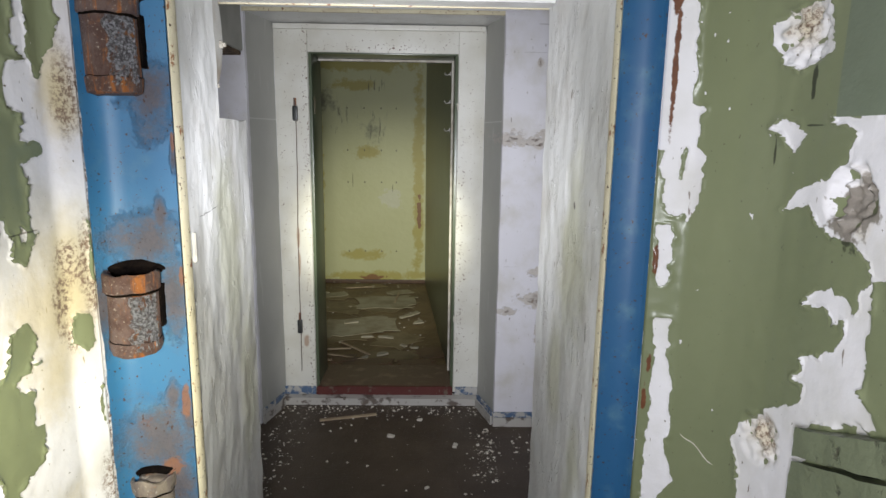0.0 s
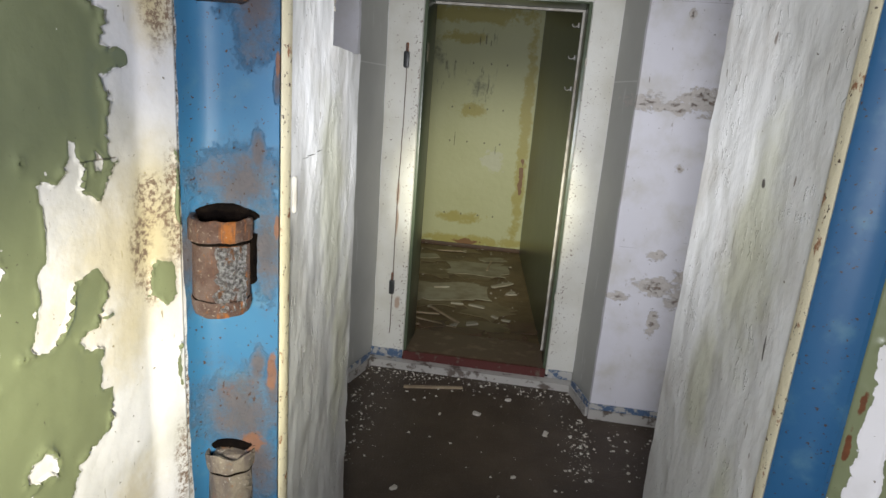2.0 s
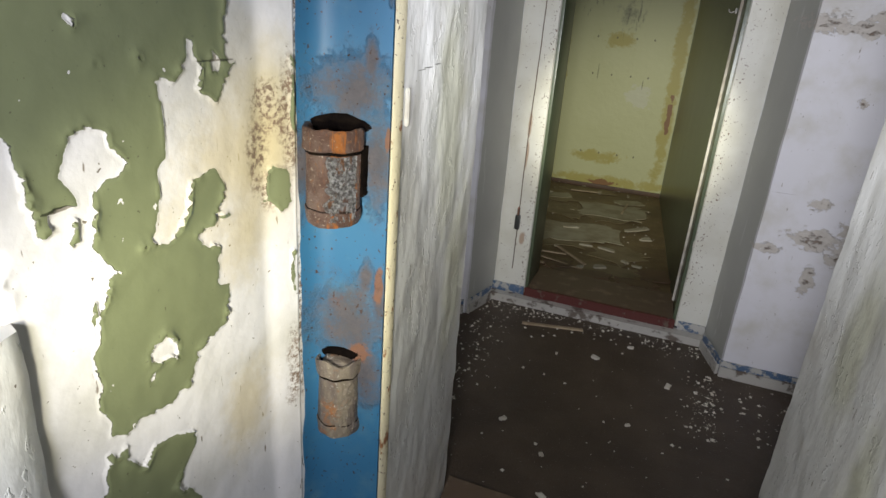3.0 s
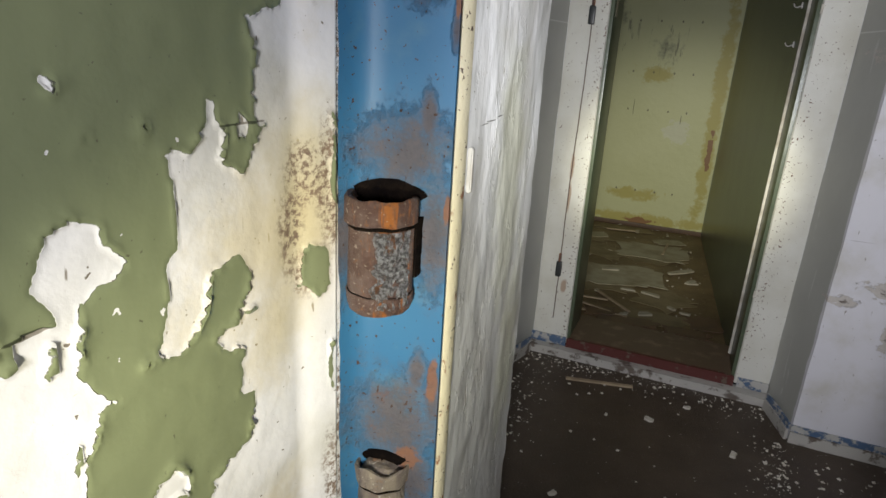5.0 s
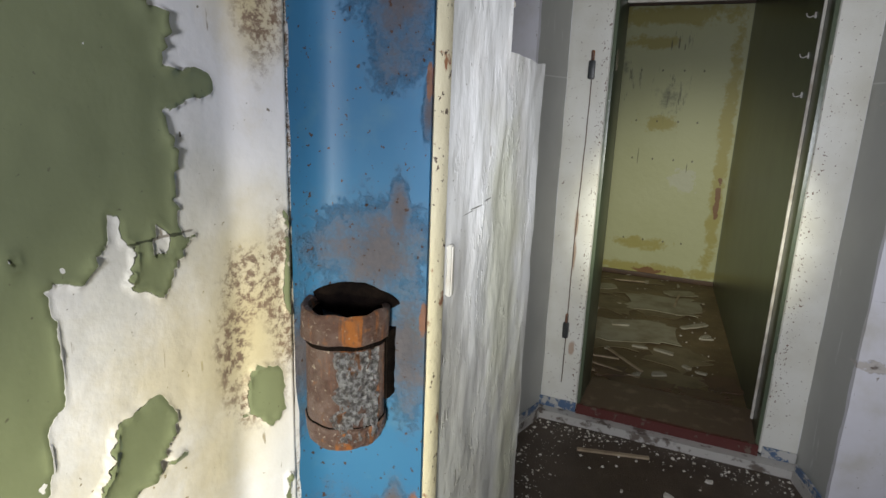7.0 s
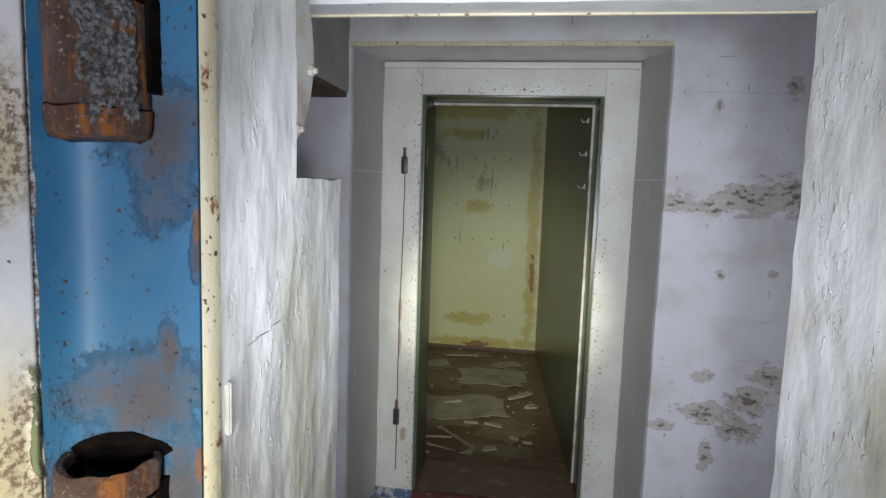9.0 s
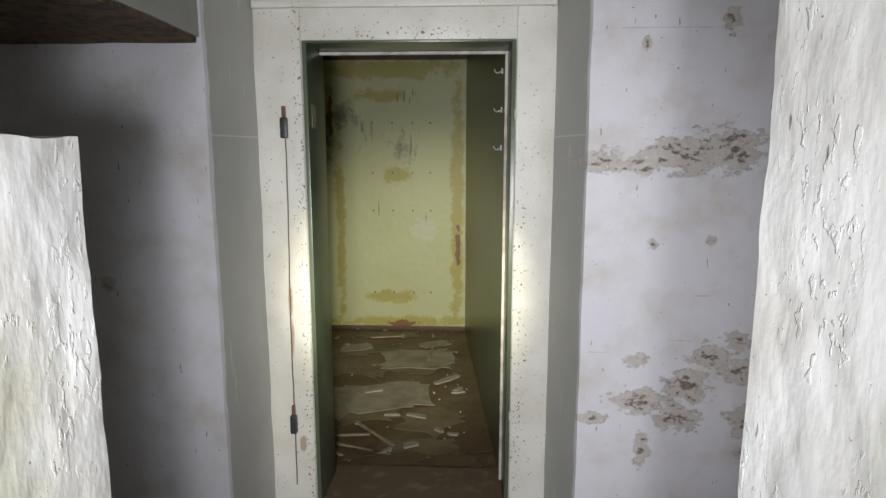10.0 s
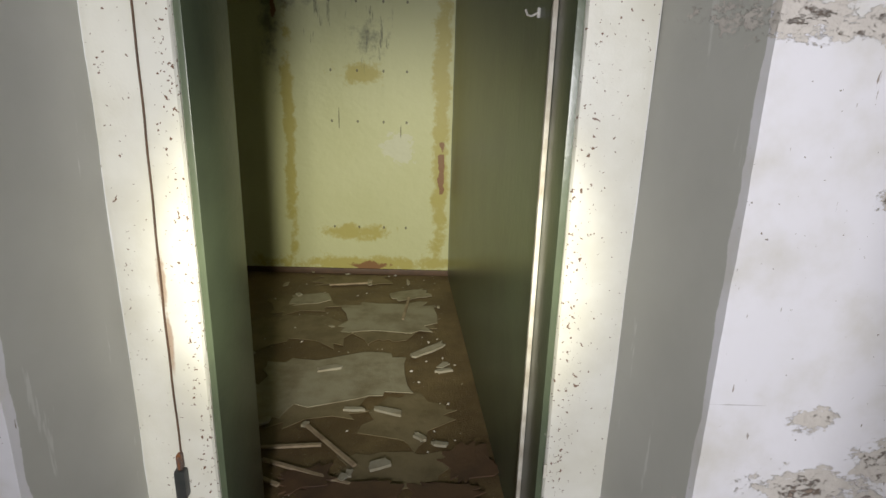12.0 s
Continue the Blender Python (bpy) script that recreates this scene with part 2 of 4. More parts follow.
GREY_WALL = plain("grey_wall_paint", (0.40, 0.40, 0.37), (0.31, 0.31, 0.28), 0.5, 5, 0.003)


def casing_paint():
    m = Mat("speckled_white_casing")
    c = m.mix(m.step(m.noise(5, 5), 0.35, 0.75), (0.77, 0.76, 0.70), (0.67, 0.65, 0.57))
    edge = m.blobs([(0.565, 1.0, 0.04, 3.0), (1.485, 0.9, 0.05, 1.2), (1.0, 2.17, 0.6, 0.04)], (0, 2))
    fly = m.math("ADD", m.noise(95, 2), m.math("MULTIPLY", m.step(edge, 0.0, 0.7), 0.07))
    c = m.mix(m.step(fly, 0.705, 0.73), c, (0.15, 0.075, 0.04))
    s = m.math("ADD", m.blobs([(0.497, 1.06, 0.013, 0.09), (0.50, 0.90, 0.010, 0.10), (0.53, 0.40, 0.02, 0.05)], (0, 2)), m.math("MULTIPLY", m.math("SUBTRACT", m.noise(30, 4), 0.5), 1.2))
    c = m.mix(m.math("MULTIPLY", m.step(s, 0.0, 0.5), 0.8), c, (0.42, 0.28, 0.19))
    return m.done(c, 0.42, m.math("ADD", m.noise(25, 5), m.math("MULTIPLY", m.noise(140, 2), 0.3)), 0.0015)


CASING = casing_paint()
GREEN_GLOSS = plain("green_gloss_paint", (0.105, 0.132, 0.082), (0.085, 0.105, 0.068), 0.3, 5, 0.001, 0.76, (0.3, 0.3, 0.25))
CREAM = plain("cream_paint", (0.70, 0.64, 0.45), (0.58, 0.50, 0.33), 0.45, 9, 0.002, 0.655, (0.20, 0.08, 0.03), 0.0, 110)
CEILING = plain("grimy_ceiling", (0.50, 0.48, 0.44), (0.30, 0.26, 0.2), 0.8, 6, 0.004, 0.66)
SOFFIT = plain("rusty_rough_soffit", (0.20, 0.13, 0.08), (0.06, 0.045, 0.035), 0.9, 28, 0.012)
BROWN_WOOD = plain("brown_painted_wood", (0.13, 0.075, 0.045), (0.08, 0.05, 0.035), 0.5, 8, 0.002)


def rusty_strip():
    m = Mat("rust_bitten_cream_strip")
    c = m.mix(m.noise(9, 4), (0.70, 0.65, 0.48), (0.56, 0.49, 0.33))
    c = m.mix(m.step(m.noise(26, 6, 0.7, (1, 1, 0.6)), 0.57, 0.63), c, (0.24, 0.10, 0.04))
    c = m.mix(m.step(m.noise(110, 2), 0.66, 0.69), c, (0.08, 0.05, 0.03))
    return m.done(c, 0.5, m.noise(60, 5), 0.003)


STRIP = rusty_strip()
DARK = plain("black_plastic", (0.03, 0.035, 0.035), (0.05, 0.05, 0.05), 0.4, 20, 0.0005)
# Near-black without gloss: paints the shade inside hinge holes, gaps and grooves.
BLACK = plain("hole_shade", (0.004, 0.003, 0.003), (0.012, 0.008, 0.006), 1.0, 40, 0.004)
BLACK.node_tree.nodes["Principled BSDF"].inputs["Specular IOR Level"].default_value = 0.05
PAPER = plain("dirty_sheet", (0.36, 0.33, 0.235), (0.22, 0.185, 0.115), 0.7, 7, 0.002)
# Chip colour darkened to offset the strong lamp in the far room.
ROOM_CHIP = plain("toned_down_chip", (0.38, 0.35, 0.27), (0.30, 0.26, 0.18), 0.8, 14, 0.002)
CHIP = plain("plaster_chip", (0.66, 0.63, 0.56), (0.42, 0.37, 0.3), 0.8, 14, 0.002)
LATH = plain("pale_lath", (0.42, 0.33, 0.22), (0.27, 0.2, 0.13), 0.7, 18, 0.002)
GREY_METAL = plain("chalky_painted_metal", (0.50, 0.49, 0.46), (0.30, 0.24, 0.18), 0.5, 10, 0.002)


def blue_steel(name, one, two):
    m = Mat(name)
    c = m.mix(m.noise(4, 4), one, two)
    c = m.mix(m.math("MULTIPLY", m.step(m.noise(14, 5), 0.5, 0.8), 0.5), c, (0.12, 0.24, 0.30))
    near = m.blobs([(0.69, 1.44, 0.09, 0.09), (0.722, 1.50, 0.018, 0.06), (0.69, 0.97, 0.10, 0.13), (0.72, 1.75, 0.07, 0.10), (0.735, 1.32, 0.045, 0.12), (0.72, 1.08, 0.02, 0.05),
                    (0.75, 1.02, 0.03, 0.08), (0.72, 0.86, 0.06, 0.10), (0.755, 1.62, 0.01, 0.05), (0.6, 1.3, 0.03, 0.12)], (0, 2))
    s = m.math("ADD", near, m.math("MULTIPLY", m.math("SUBTRACT", m.noise(13, 9, 0.74), 0.5), 2.0))
    s = m.math("ADD", s, m.math("MULTIPLY", m.math("SUBTRACT", m.noise(150, 4, 0.7), 0.5), 0.6))
    grime = m.mix(m.noise(26, 6, 0.7), (0.032, 0.022, 0.022), (0.15, 0.115, 0.105))
    c = m.mix(m.math("MULTIPLY", m.step(s, -0.15, 0.85), 0.88), c, grime)
    c = m.mix(m.math("MULTIPLY", m.step(s, 0.55, 0.95), m.step(m.noise(17, 6, 0.65), 0.59, 0.70)), c, (0.16, 0.055, 0.025))
    scab = m.math("ADD", m.blobs([(0.747, 1.065, 0.012, 0.055), (0.755, 1.365, 0.006, 0.03), (0.71, 0.905, 0.03, 0.03), (0.755, 1.66, 0.005, 0.03)], (0, 2)), m.math("MULTIPLY", m.math("SUBTRACT", m.noise(45, 5, 0.7), 0.5), 1.4))
    c = m.mix(m.math("MULTIPLY", m.step(scab, 0.1, 0.4), 0.9), c, m.mix(m.noise(60, 5), (0.25, 0.10, 0.045), (0.15, 0.08, 0.055)))
    speck = m.math("MAXIMUM", m.step(m.noise(120, 2), 0.67, 0.70), m.step(m.noise(30, 4), 0.76, 0.79))
    c = m.mix(speck, c, m.mix(m.noise(9, 2), (0.02, 0.013, 0.01), (0.085, 0.036, 0.02)))
    h = m.math("ADD", m.math("MULTIPLY", m.step(s, 0.05, 0.4), m.noise(120, 4)), m.math("MULTIPLY", m.noise(18, 3), 0.35))
    return m.done(c, m.math("ADD", 0.50, m.math("MULTIPLY", m.step(s, 0.05, 0.6), 0.3)), h, 0.003)


def rust():
    m = Mat("scaly_rust")
    streak = m.noise(42, 5, 0.6, (1, 1, 0.14))
    c = m.mix(m.step(m.noise(14, 6, 0.7), 0.40, 0.62), (0.10, 0.052, 0.040), (0.17, 0.115, 0.10))
    c = m.mix(m.math("MULTIPLY", m.step(streak, 0.54, 0.64), 0.9), c, (0.40, 0.135, 0.025))
    c = m.mix(m.step(m.noise(55, 5, 0.7), 0.58, 0.66), c, (0.23, 0.10, 0.045))
    c = m.mix(m.step(m.noise(70, 5, 0.75), 0.64, 0.70), c, (0.055, 0.038, 0.035))
    c = m.mix(m.step(m.noise(170, 3), 0.62, 0.70), c, (0.42, 0.36, 0.30))
    return m.done(c, 0.5, m.math("ADD", m.noise(130, 6, 0.75), m.noise(38, 5, 0.6)), 0.008, 0.1)


def dull_rust():
    m = Mat("painted_over_rust")
    c = m.mix(m.step(m.noise(30, 5, 0.6, (1, 1, 0.3)), 0.42, 0.62), (0.15, 0.12, 0.105), (0.24, 0.20, 0.155))
    c = m.mix(m.step(m.noise(16, 6, 0.7), 0.55, 0.66), c, (0.30, 0.13, 0.05))
    c = m.mix(m.step(m.noise(130, 3), 0.62, 0.7), c, (0.45, 0.42, 0.38))
    return m.done(c, 0.5, m.math("ADD", m.noise(120, 5, 0.7), m.noise(35, 4)), 0.005, 0.05)


def silver_rust():
    m = Mat("flaked_grey_metal")
    c = m.mix(m.step(m.noise(150, 5, 0.75), 0.42, 0.60), (0.13, 0.12, 0.125), (0.46, 0.46, 0.49))
    c = m.mix(m.step(m.noise(60, 5, 0.7, (1, 1, 0.5)), 0.55, 0.63), c, (0.21, 0.105, 0.06))
    c = m.mix(m.step(m.noise(34, 5), 0.62, 0.70), c, (0.34, 0.14, 0.04))
    return m.done(c, 0.34, m.math("ADD", m.noise(190, 6, 0.8), m.cells(150)), 0.009, 0.45)


BLUE, RUST, SILVER = blue_steel("blue_painted_steel", (0.023, 0.118, 0.26), (0.042, 0.175, 0.32)), rust(), silver_rust()
DULL_RUST = dull_rust()
# Darker copy of the blue steel, used on the latch side only.
DARKER_BLUE = blue_steel("darker_blue_steel", (0.012, 0.075, 0.19), (0.018, 0.105, 0.235))


def yellow_wall():
    m = Mat("yellowed_wall_paint")
    c = m.mix(m.noise(3, 4), (0.56, 0.57, 0.30), (0.63, 0.64, 0.38))
    wob = m.math("MULTIPLY", m.math("SUBTRACT", m.noise(8, 8, 0.72), 0.5), 3.0)
    y = m.math("ADD", m.blobs([(0.6, 2.42, 0.8, 0.10), (1.16, 1.2, 0.07, 1.5), (0.1, 1.0, 0.05, 1.1), (0.55, 0.38, 0.32, 0.07), (0.6, 0.14, 0.9, 0.07), (0.60, 1.50, 0.22, 0.09), (0.45, 2.2, 0.3, 0.07)], (0, 2)), wob)
    c = m.mix(m.math("MULTIPLY", m.step(y, 0.0, 0.55), 0.8), c, (0.44, 0.37, 0.075))
    k = m.math("ADD", m.blobs([(0.14, 2.02, 0.17, 0.20), (0.0, 1.9, 0.08, 0.5), (0.66, 1.72, 0.16, 0.16)], (0, 2)), wob)
    c = m.mix(m.math("MULTIPLY", m.step(k, 0.1, 1.0), 0.75), c, (0.10, 0.10, 0.08))
    r = m.math("ADD", m.blobs([(1.17, 0.85, 0.03, 0.25), (0.66, 0.12, 0.20, 0.04), (0.03, 2.0, 0.03, 0.2)], (0, 2)), m.math("MULTIPLY", m.math("SUBTRACT", m.noise(14, 5), 0.5), 2))
    c = m.mix(m.step(r, 0.2, 0.4), c, (0.26, 0.13, 0.05))
    p = m.step(m.math("ADD", m.blobs([(0.88, 1.0, 0.12, 0.14)], (0, 2)), wob), 0.1, 0.14)
    c = m.mix(m.math("MULTIPLY", p, 0.6), c, (0.66, 0.66, 0.55))
    nail = m.step(m.blobs([(x, z, 0.009, 0.012) for x in (0.40, 0.58, 0.76, 0.92) for z in (0.42, 1.18, 1.52, 1.96)], (0, 2)), 0.0, 0.3)
    c = m.mix(m.math("MULTIPLY", nail, 0.75), c, (0.07, 0.06, 0.04))
    scratch = m.math("ADD", m.blobs([(0.63, 2.17, 0.008, 0.055), (0.69, 2.19, 0.010, 0.07), (0.74, 2.16, 0.007, 0.04), (0.45, 1.20, 0.005, 0.09), (0.88, 1.12, 0.005, 0.06)], (0, 2)), m.math("MULTIPLY", m.math("SUBTRACT", m.noise(50, 3), 0.5), 0.9))
    c = m.mix(m.math("MULTIPLY", m.step(scratch, 0.05, 0.4), 0.7), c, (0.11, 0.10, 0.05))
    drip = m.math("MULTIPLY", m.step(m.noise(14, 5, 0.65, (2.0, 1, 0.28)), 0.57, 0.64), m.step(m.blobs([(0.66, 1.76, 0.24, 0.30), (0.62, 2.22, 0.25, 0.12), (0.3, 1.85, 0.15, 0.3)], (0, 2)), 0.0, 0.5))
    c = m.mix(m.math("MULTIPLY", drip, 0.7), c, (0.10, 0.10, 0.07))
    return m.done(c, 0.5, m.noise(18, 5), 0.003)


def dirt_floor(name, a, b, bright, depth=0.006, rough=0.55):
    m = Mat(name)
    c = m.mix(m.step(m.noise(4, 6, 0.6), 0.35, 0.7), a, b)
    c = m.mix(m.step(m.noise(55, 4), 0.66, 0.74), c, bright)
    c = m.mix(m.step(m.noise(180, 2), 0.70, 0.76), c, (0.4, 0.38, 0.34))
    h = m.math("ADD", m.noise(14, 5), m.math("MULTIPLY", m.noise(110, 3), 0.5))
    return m.done(c, rough, h, depth)


YELLOW = yellow_wall()
FLOOR = dirt_floor("dark_brown_floor", (0.058, 0.040, 0.028), (0.085, 0.060, 0.042), (0.14, 0.11, 0.085))
ROOM_FLOOR = dirt_floor("littered_brown_floor", (0.115, 0.075, 0.036), (0.19, 0.135, 0.065), (0.28, 0.22, 0.13))


def worn(name, base, under, scale, lo, hi, rough=0.5):
    m = Mat(name)
    mask = m.step(m.noise(scale, 6, 0.65), lo, hi)
    return m.done(m.mix(mask, base, under), rough, m.math("ADD", m.math("MULTIPLY", mask, -0.6), m.noise(40, 4)), 0.003)


RED = worn("worn_red_paint", (0.105, 0.026, 0.022), (0.14, 0.10, 0.075), 16, 0.55, 0.62)
PLINTH = worn("scuffed_white_plinth", (0.50, 0.48, 0.45), (0.16, 0.13, 0.11), 14, 0.52, 0.62)
BLUE_LINE = worn("chipped_blue_line", (0.09, 0.15, 0.26), (0.50, 0.49, 0.47), 22, 0.46, 0.54)
PLANK = worn("scuffed_threshold", (0.135, 0.09, 0.06), (0.22, 0.16, 0.11), 9, 0.5, 0.68)


# ---- building helpers ----
def link(name, bm, material, parent=None, smooth=None, label=""):
    me = bpy.data.meshes.new(name)
    bmesh.ops.recalc_face_normals(bm, faces=bm.faces)
    bm.to_mesh(me)
    bm.free()
    for mat in material if isinstance(material, tuple) else (material,):
        me.materials.append(mat)
    if smooth is not None:
        me.polygons.foreach_set("use_smooth", [True] * len(me.polygons))
        me.set_sharp_from_angle(angle=radians(smooth))
    ob = new(name, me)
    ob.parent = parent
    return tagged(ob, label)


def part(name, bm, material, parent, label="", smooth=35):
    return link(name, bm, material, parent, smooth, label)


def thing(name, label, category, at=(0, 0, 0), group=""):
    ob = new(name)
    ob.location = at
    ob.empty_display_size = 0.05
    bpy.context.view_layer.update()
    return tagged(ob, label, category, group)


def structure(ob, label, category):
    return tagged(ob, label, category, kind="structure")


def lump(p, amp, size):
    return noise.noise_vector(Vector(p) / size) * amp + noise.noise_vector(Vector(p) / (size * 0.3)) * amp * 0.35


def prism(poly, z0, z1, step=0.05, amp=0.0, size=0.15, craters=()):
    """An upright solid on the plan poly, its sides in a fine net that is made uneven. craters: (x, y, z, radius, depth, nx, ny)."""
    bm = bmesh.new()
    ring = []
    for (ax, ay), (bx, by) in zip(poly, poly[1:] + poly[:1]):
        n = max(1, round(math.hypot(bx - ax, by - ay) / step))
        ring += [(ax + (bx - ax) * i / n, ay + (by - ay) * i / n) for i in range(n)]
    m = max(1, round((z1 - z0) / step))
    rows = []
    for j in range(m + 1):
        z = z0 + (z1 - z0) * j / m
        row = []
        for x, y in ring:
            p = Vector((x, y, z))
            if amp:
                p += lump((x, y, z), amp, size)
            for cx, cy, cz, r, d, nx, ny in craters:
                q = (Vector((x, y, z)) - Vector((cx, cy, cz))).length / r
                if q < 1:
                    k = d * (1 - q * q) * (0.7 + 0.6 * noise.noise(Vector((x, y, z)) * 40))
                    p -= Vector((nx, ny, 0)) * k
            row.append(bm.verts.new(p))
        rows.append(row)
    k = len(ring)
    for a, b in zip(rows, rows[1:]):
        for i in range(k):
            bm.faces.new((a[i], a[(i + 1) % k], b[(i + 1) % k], b[i]))
    bm.faces.new(rows[-1])
    bm.faces.new(rows[0][::-1])
    return bm


def box(x0, x1, y0, y1, z0, z1, bevel=0.0, bm=None):
    own = bmesh.new()
    bmesh.ops.create_cube(own, size=1)
    for v in own.verts:
        v.co = Vector(((x0 + x1) / 2 + v.co.x * (x1 - x0), (y0 + y1) / 2 + v.co.y * (y1 - y0), (z0 + z1) / 2 + v.co.z * (z1 - z0)))
    if bevel:
        bmesh.ops.bevel(own, geom=own.edges[:], offset=bevel, segments=2, affect="EDGES", profile=0.6)
    return own


def extrude_plan(poly, z0, z1, bevel=0.0):
    bm = bmesh.new()
    f = bm.faces.new([bm.verts.new((x, y, z0)) for x, y in poly])
    up = bmesh.ops.extrude_face_region(bm, geom=[f])
    bmesh.ops.translate(bm, vec=(0, 0, z1 - z0), verts=[v for v in up["geom"] if isinstance(v, bmesh.types.BMVert)])
    if bevel:
        bmesh.ops.bevel(bm, geom=bm.edges[:], offset=bevel, segments=2, affect="EDGES")
    return bm


def lathe(profile, n=28, axis="z", centre=(0, 0, 0), wobble=0.0, close=True):
    """A turned body from (radius, height) pairs."""
    bm = bmesh.new()
    rows = []
    for r, h in profile:
        row = []
        for i in range(n):
            a = 2 * math.pi * i / n
            p = Vector((r * math.cos(a), r * math.sin(a), h))
            if wobble and r > 0:
                p += noise.noise_vector(p * 45 + Vector(centre)) * wobble
            if axis == "x":
                p = Vector((p.z, p.x, p.y))
            row.append(bm.verts.new(p + Vector(centre)))
        rows.append(row)
    for a, b in zip(rows, rows[1:]):
        for i in range(n):
            bm.faces.new((a[i], a[(i + 1) % n], b[(i + 1) % n], b[i]))
    if close:
        bm.faces.new(rows[0][::-1])
        bm.faces.new(rows[-1])
    return bm


def tube(points, r, n=8):
    bm = bmesh.new()
    rows = []
    pts = [Vector(p) for p in points]
    for i, p in enumerate(pts):
        d = (pts[min(i + 1, len(pts) - 1)] - pts[max(i - 1, 0)]).normalized()
        s = d.cross(Vector((0.3, 1, 0.2))).normalized()
        u = d.cross(s)
        rows.append([bm.verts.new(p + (s * math.cos(2 * math.pi * k / n) + u * math.sin(2 * math.pi * k / n)) * r) for k in range(n)])
    for a, b in zip(rows, rows[1:]):
        for k in range(n):
            bm.faces.new((a[k], a[(k + 1) % n], b[(k + 1) % n], b[k]))
    bm.faces.new(rows[0][::-1])
    bm.faces.new(rows[-1])
    return bm


# ---- the near passage ----
TOP = 2.66
WEST_HOLES = ((0.58, 1.575, 1.27, 0.085, 0.09, 1, 0), (0.58, 1.50, 1.20, 0.07, 0.07, 1, 0))
EAST_HOLES = ((1.962, 1.845, 1.595, 0.06, 0.05, -1, 0), (1.95, 1.995, 1.855, 0.065, 0.016, -1, 0), (1.955, 1.99, 1.11, 0.06, 0.02, -1, 0), (1.963, 1.76, 1.20, 0.06, 0.03, -1, 0))
structure(link("wall_passage_west", prism([(-0.3, -0.6), (0.58, -0.6), (0.58, 1.5), (0.578, 2.098), (0.592, 2.126), (0.606, 2.168), (0.606, 2.235), (-0.3, 2.235)], 0, TOP, 0.03, 0.003, 0.12,
          WEST_HOLES), GREEN_L, smooth=50),
          "side wall of flaking olive-green paint over white plaster", "wall")
structure(link("wall_passage_east", prism([(1.778, 2.235), (1.778, 2.208), (1.855, 2.185), (1.92, 2.09), (1.955, 2.0), (1.965, 1.5), (1.965, -0.6), (2.7, -0.6), (2.7, 2.235)], 0, TOP, 0.025, 0.003, 0.12,
          EAST_HOLES), GREEN_R, smooth=50),
          "side wall of olive-green paint flaking from white plaster", "wall")
structure(link("wall_patch_east", prism([(1.950, 1.895), (1.98, 1.895), (1.98, 1.2), (1.953, 1.2)], 1.715, 2.4, 0.03, 0.001), plain("blue_green_paint", (0.17, 0.20, 0.14), (0.14, 0.165, 0.11), 0.4, 5, 0.002), smooth=50), "patch of bluish-green paint on the side wall", "wall")
LEDGE = worn("cracked_green_ledge", (0.16, 0.18, 0.11), (0.07, 0.07, 0.045), 14, 0.57, 0.66)
for z0, z1 in ((1.145, 1.198), (1.066, 1.136), (0.6, 1.056)):
    block = prism([(1.928, 1.862), (1.98, 1.872), (1.98, 1.2), (1.922, 1.2)], z0, z1, 0.014, 0.005, 0.05)
    for v in block.verts:
        if z0 > 1 or v.co.z > 0.9:
            v.co.z += 0.42 * (1.862 - v.co.y)
    structure(link("wall_ledge_east", block, LEDGE, smooth=50), "broken plaster ledge with cracked green paint", "ledge")
structure(link("wall_ledge_west", prism([(0.57, 1.648), (0.604, 1.636), (0.620, 1.60), (0.620, 1.2), (0.57, 1.2)], 0.3, 1.225, 0.02, 0.005, 0.08), REVEAL_L, smooth=50), "broken white plaster block below a hole in the wall", "ledge")
structure(link("wall_passage_back", box(-0.3, 2.7, -0.85, -0.6, 0, TOP), GREY_WALL), "plain grey wall behind the start", "wall")
structure(link("ceiling_passage", box(-0.3, 2.7, -0.6, 2.235, TOP, TOP + 0.15), CEILING), "grimy plaster ceiling", "ceiling")
structure(link("floor_passage", box(-0.7, 3.0, -0.85, 2.86, -0.12, 0.0), FLOOR), "dark brown dirty floor", "floor")

# Torn outlines of the paint, as (run along the wall, height). Bared patches first, then what paint is left inside them.
WEST_JAMB = [(2.01, 1.62), (2.02, 1.56), (2.038, 1.49), (2.011, 1.461), (2.0, 1.435), (1.974, 1.446), (1.962, 1.456), (1.964, 1.493), (1.955, 1.523), (1.943, 1.527), (1.937, 1.495),
             (1.913, 1.471), (1.88, 1.474), (1.888, 1.438), (1.891, 1.399), (1.871, 1.347), (1.86, 1.291), (1.843, 1.25), (2.2, 1.25), (2.2, 1.62)]
WEST_FOOT = [(1.83, 1.252), (1.888, 1.255), (1.9, 1.272), (1.926, 1.242), (1.944, 1.223), (1.98, 1.198), (1.972, 1.146), (1.995, 1.129), (1.981, 1.059), (1.947, 1.058), (1.931, 1.046), (1.912, 1.039),
             (1.907, 1.012), (1.882, 0.991), (1.848, 0.988), (1.804, 0.993), (1.763, 0.983), (1.755, 0.941), (1.79, 0.90), (1.90, 0.74), (1.86, 0.4), (2.2, 0.4), (2.2, 1.26)]
WEST_HEAD = [(2.02, 1.49), (2.02, 1.513), (2.022, 1.592), (2.014, 1.621), (2.073, 1.631), (2.072, 1.653), (2.017, 1.661), (2.02, 1.707), (1.987, 1.712), (1.998, 1.792), (2.023, 1.799),
             (2.045, 1.799), (2.017, 1.831), (2.023, 1.895), (2.03, 2.4), (2.06, 2.4), (2.062, 1.904), (2.059, 1.846), (2.071, 1.777), (2.083, 1.775), (2.133, 1.847), (2.133, 1.92), (2.14, 2.4), (2.2, 2.4), (2.2, 1.49)]
